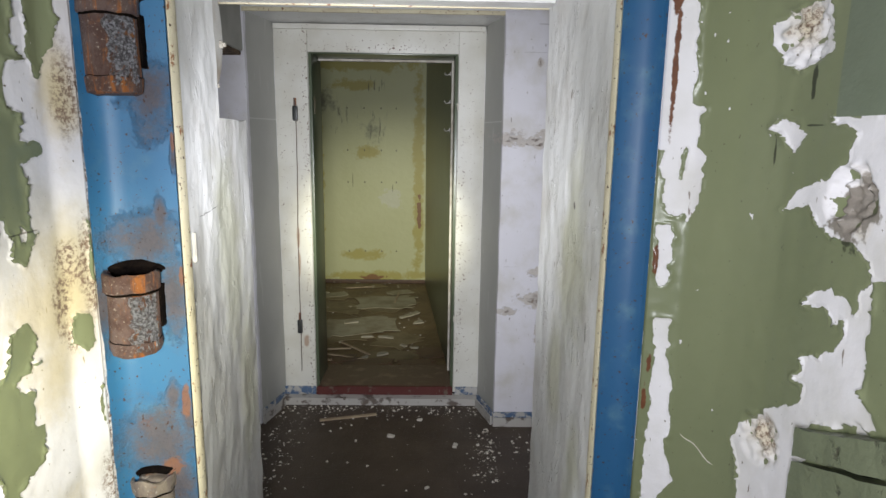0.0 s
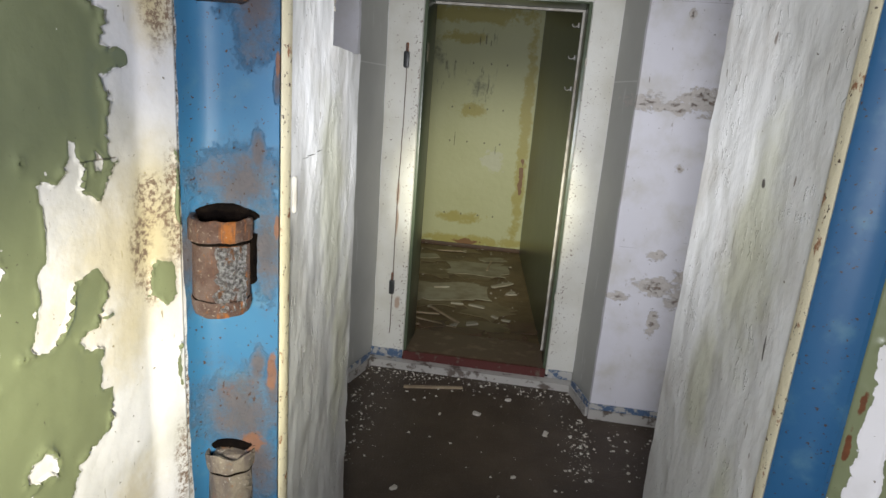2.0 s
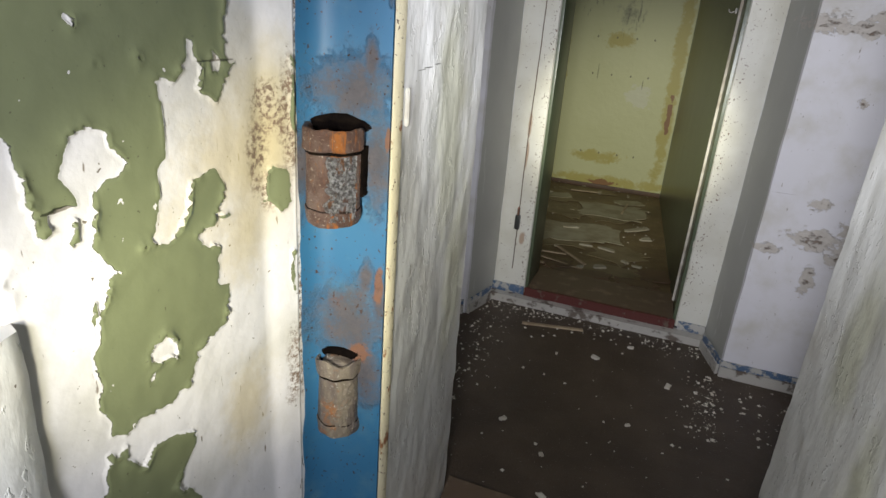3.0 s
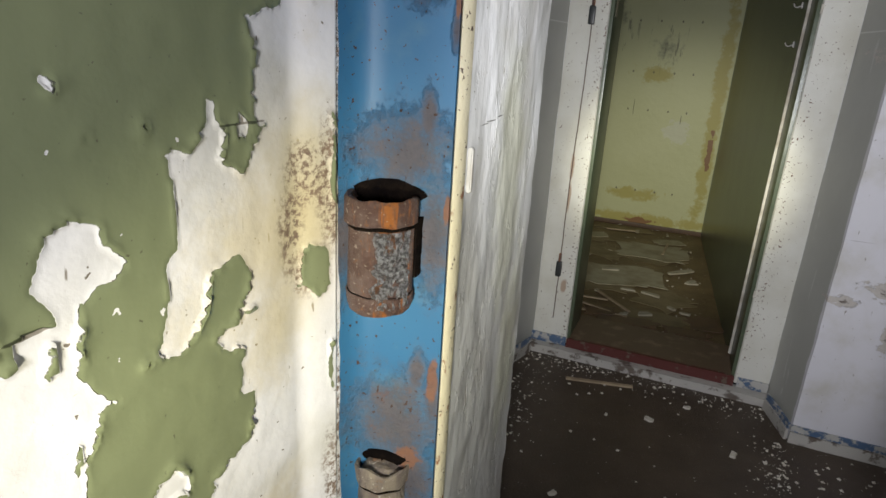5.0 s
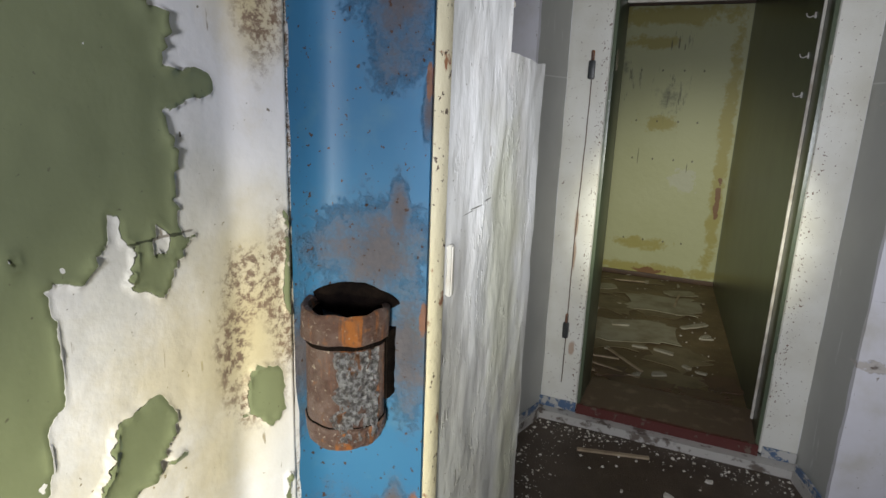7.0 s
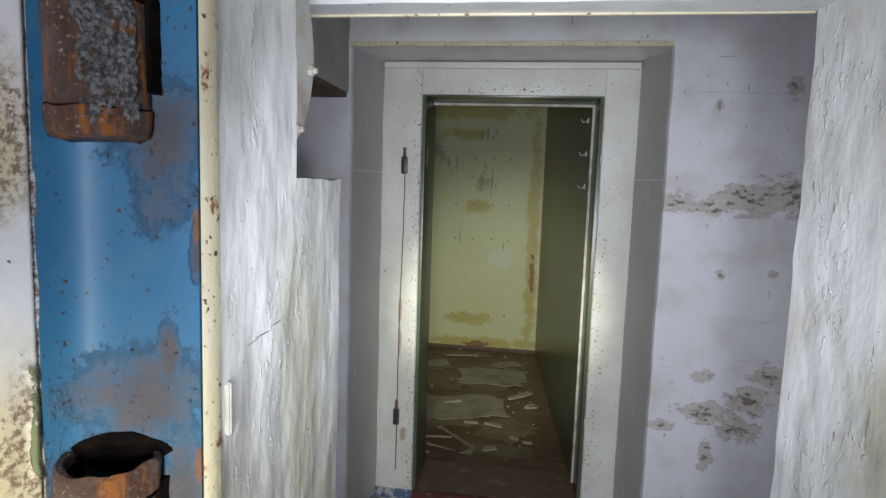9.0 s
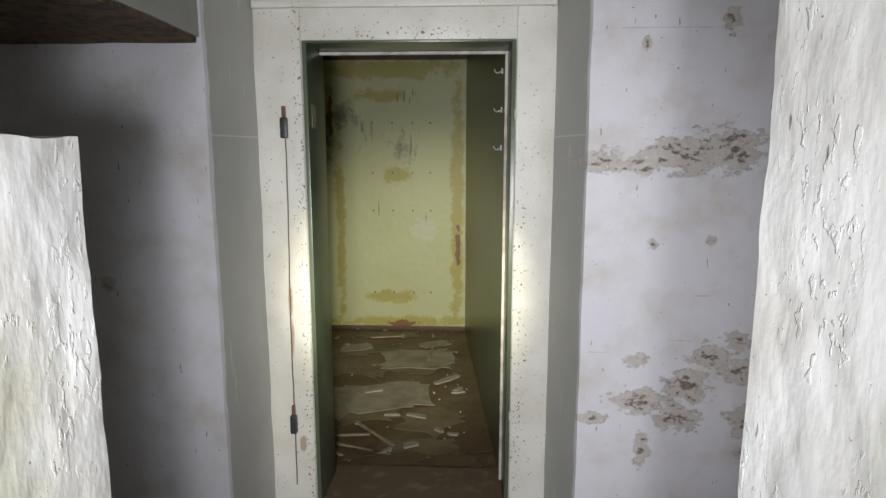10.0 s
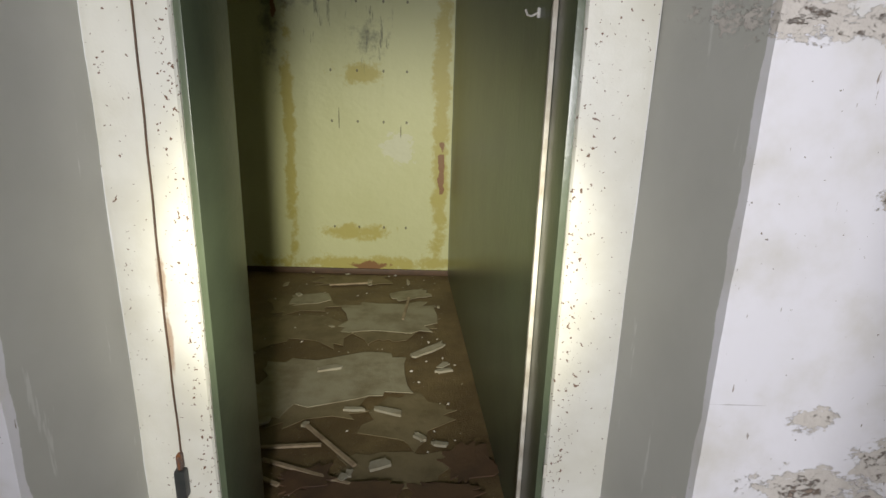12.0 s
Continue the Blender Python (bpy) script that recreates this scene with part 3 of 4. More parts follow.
WEST_MIDDLE = [(1.745, 1.419), (1.769, 1.43), (1.802, 1.42), (1.798, 1.399), (1.822, 1.373), (1.806, 1.358), (1.788, 1.359), (1.774, 1.343), (1.767, 1.351), (1.757, 1.279), (1.764, 1.257), (1.79, 1.23),
               (1.767, 1.229), (1.762, 1.197), (1.749, 1.154), (1.734, 1.127), (1.735, 1.077), (1.737, 1.034), (1.743, 0.996), (1.766, 0.986), (1.758, 0.954), (1.731, 0.966), (1.68, 0.7), (1.2, 0.7),
               (1.2, 1.62), (1.62, 1.54), (1.661, 1.454), (1.672, 1.429), (1.68, 1.395), (1.688, 1.362), (1.695, 1.311), (1.702, 1.335), (1.722, 1.335), (1.739, 1.339), (1.736, 1.361), (1.726, 1.375), (1.737, 1.397)]
WEST_SMALL = [[(1.828, 1.097), (1.85, 1.104), (1.877, 1.079), (1.873, 1.053), (1.846, 1.062), (1.82, 1.043), (1.834, 1.064), (1.823, 1.077)], [(1.992, 1.514), (2.009, 1.496), (2.002, 1.477), (1.99, 1.482)],
              [(1.79, 1.502), (1.80, 1.504), (1.801, 1.496), (1.79, 1.495)], [(1.765, 1.549), (1.773, 1.547), (1.769, 1.540)], [(1.853, 1.509), (1.86, 1.505), (1.856, 1.501)]]
WEST_LEFT = [[(1.92, 1.30), (1.932, 1.325), (1.956, 1.333), (1.983, 1.336), (2.0, 1.301), (1.983, 1.265), (1.963, 1.245), (1.92, 1.236), (1.89, 1.25), (1.915, 1.28)],
             [(1.789, 0.913), (1.806, 0.928), (1.849, 0.918), (1.89, 0.9), (1.89, 0.875), (1.86, 0.84), (1.80, 0.80), (1.77, 0.86)], [(1.730, 1.318), (1.741, 1.323), (1.740, 1.296), (1.727, 1.288)],
             [(2.104, 1.30), (2.12, 1.317), (2.147, 1.303), (2.157, 1.242), (2.134, 1.227), (2.104, 1.252)], [(2.160, 1.50), (2.168, 1.49), (2.166, 1.36), (2.156, 1.40)], [(2.152, 1.14), (2.160, 1.15), (2.160, 1.06), (2.150, 1.08)],
             [(1.745, 1.21), (1.75, 1.20), (1.744, 1.165), (1.738, 1.18)]]
EAST_CORNER = [(2.24, 2.4), (2.224, 1.955), (2.22, 1.912), (2.217, 1.809), (2.219, 1.75), (2.192, 1.743), (2.199, 1.70), (2.201, 1.662), (2.182, 1.643), (2.181, 1.606), (2.191, 1.56), (2.196, 1.532),
               (2.205, 1.495), (2.218, 1.521), (2.25, 1.517), (2.266, 1.56), (2.272, 1.654), (2.31, 1.70), (2.31, 2.4)]
EAST_STRIP = [(2.262, 1.289), (2.228, 1.286), (2.226, 1.224), (2.223, 1.176), (2.207, 1.132), (2.213, 1.104), (2.205, 1.038), (2.219, 1.001), (2.186, 0.914), (2.223, 0.855), (2.239, 0.6), (2.265, 0.6), (2.259, 0.993), (2.255, 1.166)]
EAST_SMALL = [[(2.268, 1.495), (2.243, 1.498), (2.232, 1.447), (2.238, 1.407), (2.242, 1.359), (2.262, 1.358)], [(2.072, 1.878), (2.025, 1.898), (1.986, 1.909), (1.937, 1.901), (1.926, 1.817), (1.997, 1.796), (2.031, 1.81), (2.057, 1.846)],
              [(2.048, 1.699), (2.022, 1.715), (1.983, 1.707), (1.968, 1.689), (1.988, 1.658), (2.011, 1.677)], [(2.18, 1.895), (2.19, 1.88), (2.183, 1.87)]]
EAST_BREAK = [(2.004, 1.552), (1.972, 1.585), (1.95, 1.604), (1.894, 1.622), (1.858, 1.65), (1.848, 1.69), (1.873, 1.702), (1.917, 1.712), (1.913, 1.722), (1.871, 1.713), (1.801, 1.716), (1.72, 1.70), (1.70, 1.50),
              (1.77, 1.476), (1.778, 1.494), (1.817, 1.519), (1.857, 1.525), (1.904, 1.534), (1.939, 1.57)]
EAST_FALL = [(1.773, 1.51), (1.765, 1.433), (1.765, 1.348), (1.759, 1.303), (1.726, 1.264), (1.758, 1.259), (1.862, 1.198), (1.853, 1.15), (1.899, 1.088), (1.872, 1.063), (1.88, 0.8), (2.03, 0.8), (2.037, 1.023),
             (2.062, 1.071), (2.046, 1.119), (1.986, 1.173), (1.894, 1.23), (1.888, 1.266), (1.923, 1.26), (1.898, 1.286), (1.908, 1.308), (1.848, 1.336), (1.812, 1.379), (1.818, 1.401), (1.843, 1.383), (1.865, 1.411),
             (1.917, 1.399), (1.912, 1.418), (1.856, 1.446), (1.824, 1.432), (1.801, 1.42), (1.796, 1.452), (1.77, 1.476)]
EAST_LEFT = [[(2.221, 1.677), (2.227, 1.595), (2.236, 1.587), (2.232, 1.639)]]


def within(u, v, outline):
    """Signed distance to an outline, above 0 inside it."""
    far, odd = np.full(u.shape, 9.0), np.zeros(u.shape, bool)
    for (ax, ay), (bx, by) in zip(outline, outline[1:] + outline[:1]):
        k = np.clip(((u - ax) * (bx - ax) + (v - ay) * (by - ay)) / ((bx - ax) ** 2 + (by - ay) ** 2), 0, 1)
        far = np.minimum(far, np.hypot(u - ax - k * (bx - ax), v - ay - k * (by - ay)))
        if ay != by:
            odd ^= ((ay > v) != (by > v)) & (u < (bx - ax) * (v - ay) / (by - ay) + ax)
    return np.where(odd, far, -far)


def torn_edge(u, v):
    """Ragged shift of a torn edge, in metres."""
    return 0.008 * noise.fractal(Vector((u * 30, v * 30, 4.0)), 0.8, 2.1, 5) + 0.004 * (0.35 - noise.voronoi(Vector((u * 34, v * 34, 0.0)))[0][0])


def paint_skin(name, plan, face, z0, z1, step, bare, left, craters, material, label):
    """The paint coat as a thin relief in front of a side wall: bare plaster low, paint proud, its torn rims curling off."""
    runs = [plan[0][1]]
    for a, b in zip(plan, plan[1:]):
        runs.append(runs[-1] + math.dist(a, b))
    nu, nz = round((runs[-1] - runs[0]) / step), round((z1 - z0) / step)
    us, zs = np.linspace(runs[0], runs[-1], nu + 1), np.linspace(z0, z1, nz + 1)
    blur = [(np.interp(us + o, runs, [q[0] for q in plan]), np.interp(us + o, runs, [q[1] for q in plan])) for o in (-0.01, -0.005, 0, 0.005, 0.01)]
    px, py = sum(q[0] for q in blur) / 5, sum(q[1] for q in blur) / 5
    tx, ty = np.gradient(px), np.gradient(py)
    size = np.hypot(tx, ty)
    nx, ny = face * ty / size, -face * tx / size
    grid_u, grid_v = np.meshgrid(us, zs)
    rag = np.array([[torn_edge(u, z) for u in us] for z in zs])
    open_ = np.max([within(grid_u, grid_v, q) for q in bare], axis=0)
    kept = np.max([within(grid_u, grid_v, q) for q in left], axis=0)
    peel = np.clip(np.minimum(open_ + rag, -kept - 0.6 * rag) / 0.05, -2, 2)
    verts, faces = [], []
    for j, z in enumerate(zs):
        for i, u in enumerate(us):
            v = peel[j, i]
            h = 0.0035 + 0.0008 * noise.noise(Vector((u, z, 2)) * 30)
            if v < 0:
                curl = max(0.0, noise.noise(Vector((u * 18, z * 18, 7))) + 0.2)
                h += 0.0018 + 0.014 * curl * math.exp(v / 0.10)
            p = Vector((px[i], py[i], z))
            for cx, cy, cz, r, d, _, _ in craters:
                q = math.dist(p, (cx, cy, cz)) / r
                if q < 1:
                    ragged = q * (1.1 + 0.7 * noise.noise(p * 32))
                    steep = max(0.0, min(1.0, (1 - ragged) * 5))
                    h -= 0.018 * (1 - q * q) * (noise.noise(p * 48) + 0.7 * noise.noise(p * 105))
                    h -= d * min(0.5 * steep * (0.85 + 0.4 * noise.noise(p * 60)), 0.85 * (1 - q * q))
            if not min(i, nu - i, j, nz - j):
                h = -0.004
            verts.append((p.x + nx[i] * h, p.y + ny[i] * h, z))
    for j in range(nz):
        for i in range(nu):
            a = j * (nu + 1) + i
            faces.append((a, a + 1, a + nu + 2, a + nu + 1) if face < 0 else (a + 1, a, a + nu + 1, a + nu + 2))
    me = bpy.data.meshes.new(name)
    me.from_pydata(verts, [], faces)
    me.attributes.new("bare", "FLOAT", "POINT").data.foreach_set("value", peel.ravel())
    me.polygons.foreach_set("use_smooth", [True] * len(faces))
    me.materials.append(material)
    structure(new(name, me), label, "wall paint")


paint_skin("wall_paint_west", [(0.58, 1.3), (0.58, 1.5), (0.578, 2.098), (0.592, 2.126), (0.606, 2.168)], 1, 0.5, 2.3, 0.0045,
           [WEST_JAMB, WEST_FOOT, WEST_HEAD, WEST_MIDDLE] + WEST_SMALL, WEST_LEFT, WEST_HOLES, SKIN_L, "torn olive-green paint curling off the white plaster")
paint_skin("wall_paint_east", [(1.965, 1.3), (1.965, 1.5), (1.9595, 1.8), (1.956, 1.95), (1.951, 2.0), (1.937, 2.05), (1.914, 2.1), (1.879, 2.15), (1.855, 2.182), (1.783, 2.206)], -1, 0.6, 2.3, 0.0045,
           [EAST_CORNER, EAST_STRIP, EAST_BREAK, EAST_FALL] + EAST_SMALL, EAST_LEFT, EAST_HOLES, SKIN_R, "torn olive-green paint curling off the white plaster")

# ---- the thick wall with the outer doorway ----
structure(link("wall_outer_west", prism([(0.625, 2.239), (0.768, 2.262), (0.745, 2.555), (-0.6, 2.555), (-0.6, 2.239)], 0, TOP, 0.025, 0.004, 0.09), REVEAL_L, smooth=50),
          "thick door reveal of lumpy white plaster", "wall")
structure(link("wall_outer_west_ledge", prism([(0.7458, 2.53), (0.72, 2.87), (-0.6, 2.87), (-0.6, 2.53)], 0, 1.715, 0.025, 0.004, 0.09), REVEAL_L, smooth=50),
          "lumpy white plaster reveal that ends in a ledge", "wall")
structure(link("wall_outer_east", prism([(1.795, 2.239), (1.700, 2.262), (1.668, 2.87), (2.62, 2.87), (2.62, 2.239)], 0, TOP, 0.025, 0.004, 0.09), REVEAL_R, smooth=50),
          "thick door reveal of yellow-stained white plaster", "wall")
structure(link("lintel", prism([(-0.6, 2.80), (1.671, 2.80), (1.671, 2.88), (-0.6, 2.88)], 2.07, TOP, 0.05, 0.002), LINTEL, smooth=50), "white-painted lintel with a rusty lower edge", "lintel")
structure(link("lintel_near", box(0.76, 1.73, 2.25, 2.79, 2.16, TOP), LINTEL), "white plaster over the outer doorway", "lintel")
structure(link("trim_lintel_edge", box(-0.55, 1.668, 2.878, 2.888, 2.066, 2.078, 0.003), CREAM, smooth=40), "rust-spotted steel edge of the lintel", "trim")
structure(link("door_sill", prism([(0.775, 2.27), (1.715, 2.27), (1.665, 2.90), (0.725, 2.90)], 0.004, 0.035, 0.06, 0.003), PLANK, smooth=40), "worn reddish-brown sill in the outer doorway", "sill")

# ---- blue steel door frame with its hinge knuckles ----
frame_ob = thing("steel_door_frame", "blue-painted steel door frame with rusty hinge knuckles, its door gone", "door frame", (1.2, 2.23, 0))
shift = Matrix.Translation((-1.2, -2.23, 0))


def frame_part(name, bm, material, label="", parent=None, smooth=35):
    bmesh.ops.transform(bm, matrix=shift, verts=bm.verts)
    return part(name, bm, material, parent or frame_ob, label, smooth)


frame_part("hinge_plate", extrude_plan([(0.606, 2.168), (0.612, 2.190), (0.622, 2.206), (0.638, 2.217), (0.66, 2.222), (0.70, 2.227), (0.758, 2.237), (0.758, 2.250), (0.62, 2.234), (0.604, 2.20)], 0.03, 2.2), BLUE, "blue steel plate, rusted round the hinges", None, 50)
frame_part("edge_strip", extrude_plan([(0.759, 2.240), (0.763, 2.234), (0.769, 2.238), (0.771, 2.262), (0.768, 2.268), (0.759, 2.256)], 0.03, 2.2), STRIP, "cream-painted edge strip", None, 60)
frame_part("latch_plate", extrude_plan([(1.700, 2.240), (1.708, 2.222), (1.746, 2.212), (1.762, 2.203), (1.772, 2.190), (1.781, 2.192), (1.784, 2.205), (1.776, 2.236), (1.718, 2.252)], 0.03, 2.2), DARKER_BLUE, "darker blue steel plate with a rounded lip", None, 60)
frame_part("edge_strip", extrude_plan([(1.695, 2.262), (1.694, 2.240), (1.699, 2.232), (1.705, 2.238), (1.705, 2.262)], 0.03, 2.2), STRIP, "cream-painted edge strip with rust", None, 60)
frame_part("head_plate", box(0.62, 1.79, 2.215, 2.245, 2.2, 2.32, 0.004), BLUE)


def knuckle(z0, z1, crushed):
    """A hinge knuckle: a rim, a body half scaled to grey metal, a foot and a gap painted black behind."""
    h, cx = z1 - z0, 0.666
    r, cy = (0.047, 2.221) if crushed else (0.053, 2.196)
    skin = DULL_RUST if crushed else RUST
    body = frame_part("hinge_knuckle", lathe([(r * 0.74, z0), (r * 0.93, z0 + 0.004), (r * 0.99, z0 + 0.014), (r, z0 + 0.032), (r * 0.95, z0 + 0.034), (r * 0.945, z1 - 0.045)], 40, "z", (cx, cy, 0), 0.004), skin, "thick rusted hinge knuckle")
    rim = lathe([(r * 0.95, z1 - 0.043), (r * 1.05, z1 - 0.039), (r * 1.06, z1 - 0.005), (r * 1.0, z1), (r * 0.90, z1 - 0.002), (r * 0.86, z1 - 0.012)], 40, "z", (cx, cy, 0), 0.004, False)
    for v in rim.verts:
        sag = 0.016 * (0.5 + noise.noise(v.co * 30)) if crushed else 0.003 * (0.4 + noise.noise(v.co * 45))
        v.co.z -= sag * max(0, (v.co.z - z1 + 0.03) / 0.03)
    frame_part("hinge_rim", rim, skin, "rusted hinge rim", body)
    for z, deep in ((z0 + 0.0335, 0.0015), (z1 - 0.044, 0.0028)):
        frame_part("hinge_groove", lathe([(r * 0.90, z - deep), (r * 0.975, z - deep), (r * 0.975, z + deep), (r * 0.90, z + deep)], 32, "z", (cx, cy, 0), 0.003), BLACK, "groove with its shade painted black", body)
    scale = bmesh.new()
    rows = []
    for j in range(25):
        z = z0 + 0.016 + (h - 0.064) * j / 24
        row = []
        for i in range(17):
            a = radians(-72 + 66 * i / 16 + 16 * (1 - i / 16) * noise.noise(Vector((z * 55, 3, z0))))
            q = r * (0.965 if i in (0, 16) or j in (0, 24) else 0.995) + 0.005 * noise.noise(Vector((i * 0.8, z * 150, z0))) + 0.003 * noise.noise(Vector((i * 2.1, z * 420, z0)))
            row.append(scale.verts.new((cx + q * math.cos(a), cy + q * math.sin(a), z)))
        rows.append(row)
    for a, b in zip(rows, rows[1:]):
        for i in range(16):
            scale.faces.new((a[i], a[i + 1], b[i + 1], b[i]))
    frame_part("metal_scale", scale, skin if crushed else SILVER, "bare flaked grey metal" if not crushed else "flaking rust scale", body, 180)
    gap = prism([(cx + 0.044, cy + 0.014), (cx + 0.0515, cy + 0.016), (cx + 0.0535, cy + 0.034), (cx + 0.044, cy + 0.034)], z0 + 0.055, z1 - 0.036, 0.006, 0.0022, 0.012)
    frame_part("hinge_gap", gap, BLACK, "shade of the gap beside the knuckle, painted black", body)
    if crushed:
        frame_part("hinge_stop", lathe([(r * 0.88, z1 - 0.03), (r * 0.6, z1 - 0.012), (0.004, z1 - 0.008)], 24, "z", (cx, cy, 0), 0.008, False), skin, "bore choked with flaked rust", body)
    else:
        frame_part("hinge_bore", lathe([(r * 0.87, z1 - 0.008), (r * 0.80, z1 - 0.05), (0.004, z1 - 0.055)], 24, "z", (cx, cy, 0), 0.002, False), BLACK, "empty bore, its shade painted black", body)
    # Black patch on the plate stands in for the shade of the open mouth.
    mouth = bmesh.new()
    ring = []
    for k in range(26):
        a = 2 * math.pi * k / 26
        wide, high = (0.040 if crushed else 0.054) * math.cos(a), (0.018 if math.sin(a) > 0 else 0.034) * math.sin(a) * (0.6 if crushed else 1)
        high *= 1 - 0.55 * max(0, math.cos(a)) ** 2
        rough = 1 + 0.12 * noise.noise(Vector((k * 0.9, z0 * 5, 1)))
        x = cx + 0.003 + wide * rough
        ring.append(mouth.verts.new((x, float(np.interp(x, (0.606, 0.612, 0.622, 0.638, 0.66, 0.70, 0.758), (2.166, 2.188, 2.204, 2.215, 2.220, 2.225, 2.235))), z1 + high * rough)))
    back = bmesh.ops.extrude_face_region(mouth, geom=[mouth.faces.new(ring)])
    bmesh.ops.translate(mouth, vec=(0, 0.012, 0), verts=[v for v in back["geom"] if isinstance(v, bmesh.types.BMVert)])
    frame_part("hinge_mouth", mouth, BLACK, "torn mouth behind the rim, its dark inside painted on", body)


knuckle(1.750, 1.945, False)
knuckle(1.200, 1.385, False)
knuckle(0.705, 0.900, True)
frame_part("clip", extrude_plan([(0.768, 2.274), (0.776, 2.276), (0.775, 2.288), (0.768, 2.290)], 1.385, 1.455, 0.002), GREY_METAL, "small white plastic clip")

# ---- vent flange in the notch ----
vent = thing("vent_flange", "chalky grey flanged air duct with bolts in the wall notch", "vent", (0.66, 2.62, 1.73))
down = Matrix.Translation((-0.66, -2.62, -1.73))


def vent_part(name, bm, material, label=""):
    bmesh.ops.transform(bm, matrix=down, verts=bm.verts)
    return part(name, bm, material, vent, label)


VC = (0.652, 2.575, 1.955)
vent_part("duct", lathe([(0.125, -0.5), (0.125, 0.02), (0.118, 0.02), (0.118, -0.3)], 40, "x", VC), GREY_METAL)
vent_part("flange_ring", lathe([(0.13, 0.0), (0.205, 0.0), (0.212, 0.008), (0.212, 0.03), (0.205, 0.038), (0.15, 0.038), (0.125, 0.03), (0.125, 0.0)], 48, "x", VC, 0, False), GREY_METAL, "flange ring")
vent_part("damper_plate", lathe([(0.116, -0.08), (0.116, -0.075)], 40, "x", VC), SOFFIT, "rusted damper plate")
for a in range(-8, 352, 45):
    vent_part("bolt", lathe([(0.011, 0.036), (0.011, 0.046), (0.006, 0.047), (0.006, 0.054)], 6, "x", (VC[0], VC[1] + 0.185 * math.cos(radians(a)), VC[2] + 0.185 * math.sin(radians(a)))), CHIP, "pale flange bolt")
vent_part("foot", box(0.60, 0.66, 2.60, 2.64, 1.716, 1.755, 0.004), GREY_METAL)

# ---- lobby ----
structure(link("floor_lobby", box(-0.6, 2.7, 2.862, 4.62, -0.12, 0.0), FLOOR), "dark brown floor strewn with plaster crumbs", "floor")
structure(link("ceiling_lobby", box(-0.7, 2.8, 2.24, 4.8, TOP, TOP + 0.15), CEILING), "grimy plaster ceiling", "ceiling")
structure(link("wall_lobby_west", box(-0.85, -0.6, 2.239, 4.8, 0, TOP), GREY_WALL), "grey end wall of the lobby", "wall")
structure(link("wall_lobby_east", prism([(2.63, 2.239), (2.85, 2.239), (2.85, 4.8), (2.63, 4.8)], 0, TOP, 0.1, 0.004), WALL_FACE, smooth=50), "limewashed end wall with brown scabs", "wall")
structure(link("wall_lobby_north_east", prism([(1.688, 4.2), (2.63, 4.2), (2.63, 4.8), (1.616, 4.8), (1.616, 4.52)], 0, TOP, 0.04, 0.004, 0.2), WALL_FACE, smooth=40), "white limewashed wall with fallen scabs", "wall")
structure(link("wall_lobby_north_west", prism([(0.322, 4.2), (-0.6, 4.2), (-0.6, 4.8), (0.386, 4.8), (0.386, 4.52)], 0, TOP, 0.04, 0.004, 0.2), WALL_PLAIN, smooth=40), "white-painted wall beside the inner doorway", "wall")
structure(link("wall_lobby_north_upper", prism([(0.312, 4.2), (1.688, 4.2), (1.616, 4.52), (1.616, 4.8), (0.374, 4.8), (0.374, 4.52)], 2.303, TOP, 0.06, 0.003), (LINTEL,), smooth=40), "white wall over the inner doorway", "wall")
structure(link("wall_box_duct", prism([(-0.6, 2.89), (0.335, 2.89), (0.312, 4.196), (-0.6, 4.196)], 2.10, TOP, 0.05, 0.004), GREY_WALL, smooth=40), "boxed-in grey beam under the ceiling", "beam")
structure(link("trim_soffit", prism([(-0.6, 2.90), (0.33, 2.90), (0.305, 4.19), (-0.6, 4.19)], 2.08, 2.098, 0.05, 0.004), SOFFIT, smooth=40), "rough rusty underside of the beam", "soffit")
structure(link("trim_niche_edge", prism([(0.32, 4.187), (1.68, 4.187), (1.68, 4.198), (0.32, 4.198)], 2.298, 2.318, 0.04, 0.003), CREAM, smooth=40), "brown-specked edge over the inner doorway", "trim")

# inner doorway
structure(link("wall_inner_west", box(0.374, 0.560, 4.54, 4.80, 0, 2.30), LINTEL), "wall beside the inner doorway", "wall")
structure(link("wall_inner_east", box(1.488, 1.616, 4.54, 4.80, 0, 2.30), LINTEL), "wall beside the inner doorway", "wall")
structure(link("wall_inner_head", box(0.560, 1.488, 4.54, 4.80, 2.17, 2.30), LINTEL), "wall over the inner doorway", "wall")
inner = thing("inner_door_frame", "broad white casing round a green door frame, its door gone", "door frame", (1.02, 4.56, 0))
ishift = Matrix.Translation((-1.02, -4.52, 0))


def inner_part(name, bm, material, label="", smooth=35):
    bmesh.ops.transform(bm, matrix=ishift, verts=bm.verts)
    return part(name, bm, material, inner, label, smooth)


inner_part("casing_side", prism([(0.388, 4.50), (0.41, 4.49), (0.578, 4.49), (0.583, 4.497), (0.583, 4.537), (0.388, 4.537)], 0.06, 2.298, 0.05, 0.0012, 0.1), CASING, "white casing with brown specks")
inner_part("casing_side", prism([(1.455, 4.497), (1.460, 4.49), (1.59, 4.49), (1.614, 4.50), (1.614, 4.537), (1.455, 4.537)], 0.06, 2.298, 0.05, 0.0012, 0.1), CASING, "white casing with brown specks")
inner_part("casing_head", box(0.5825, 1.4555, 4.4905, 4.537, 2.146, 2.298, 0.0008), CASING, "white casing with brown specks")
inner_part("casing_moulding", box(0.392, 1.61, 4.468, 4.492, 2.268, 2.298, 0.006), CASING, "thin moulding")
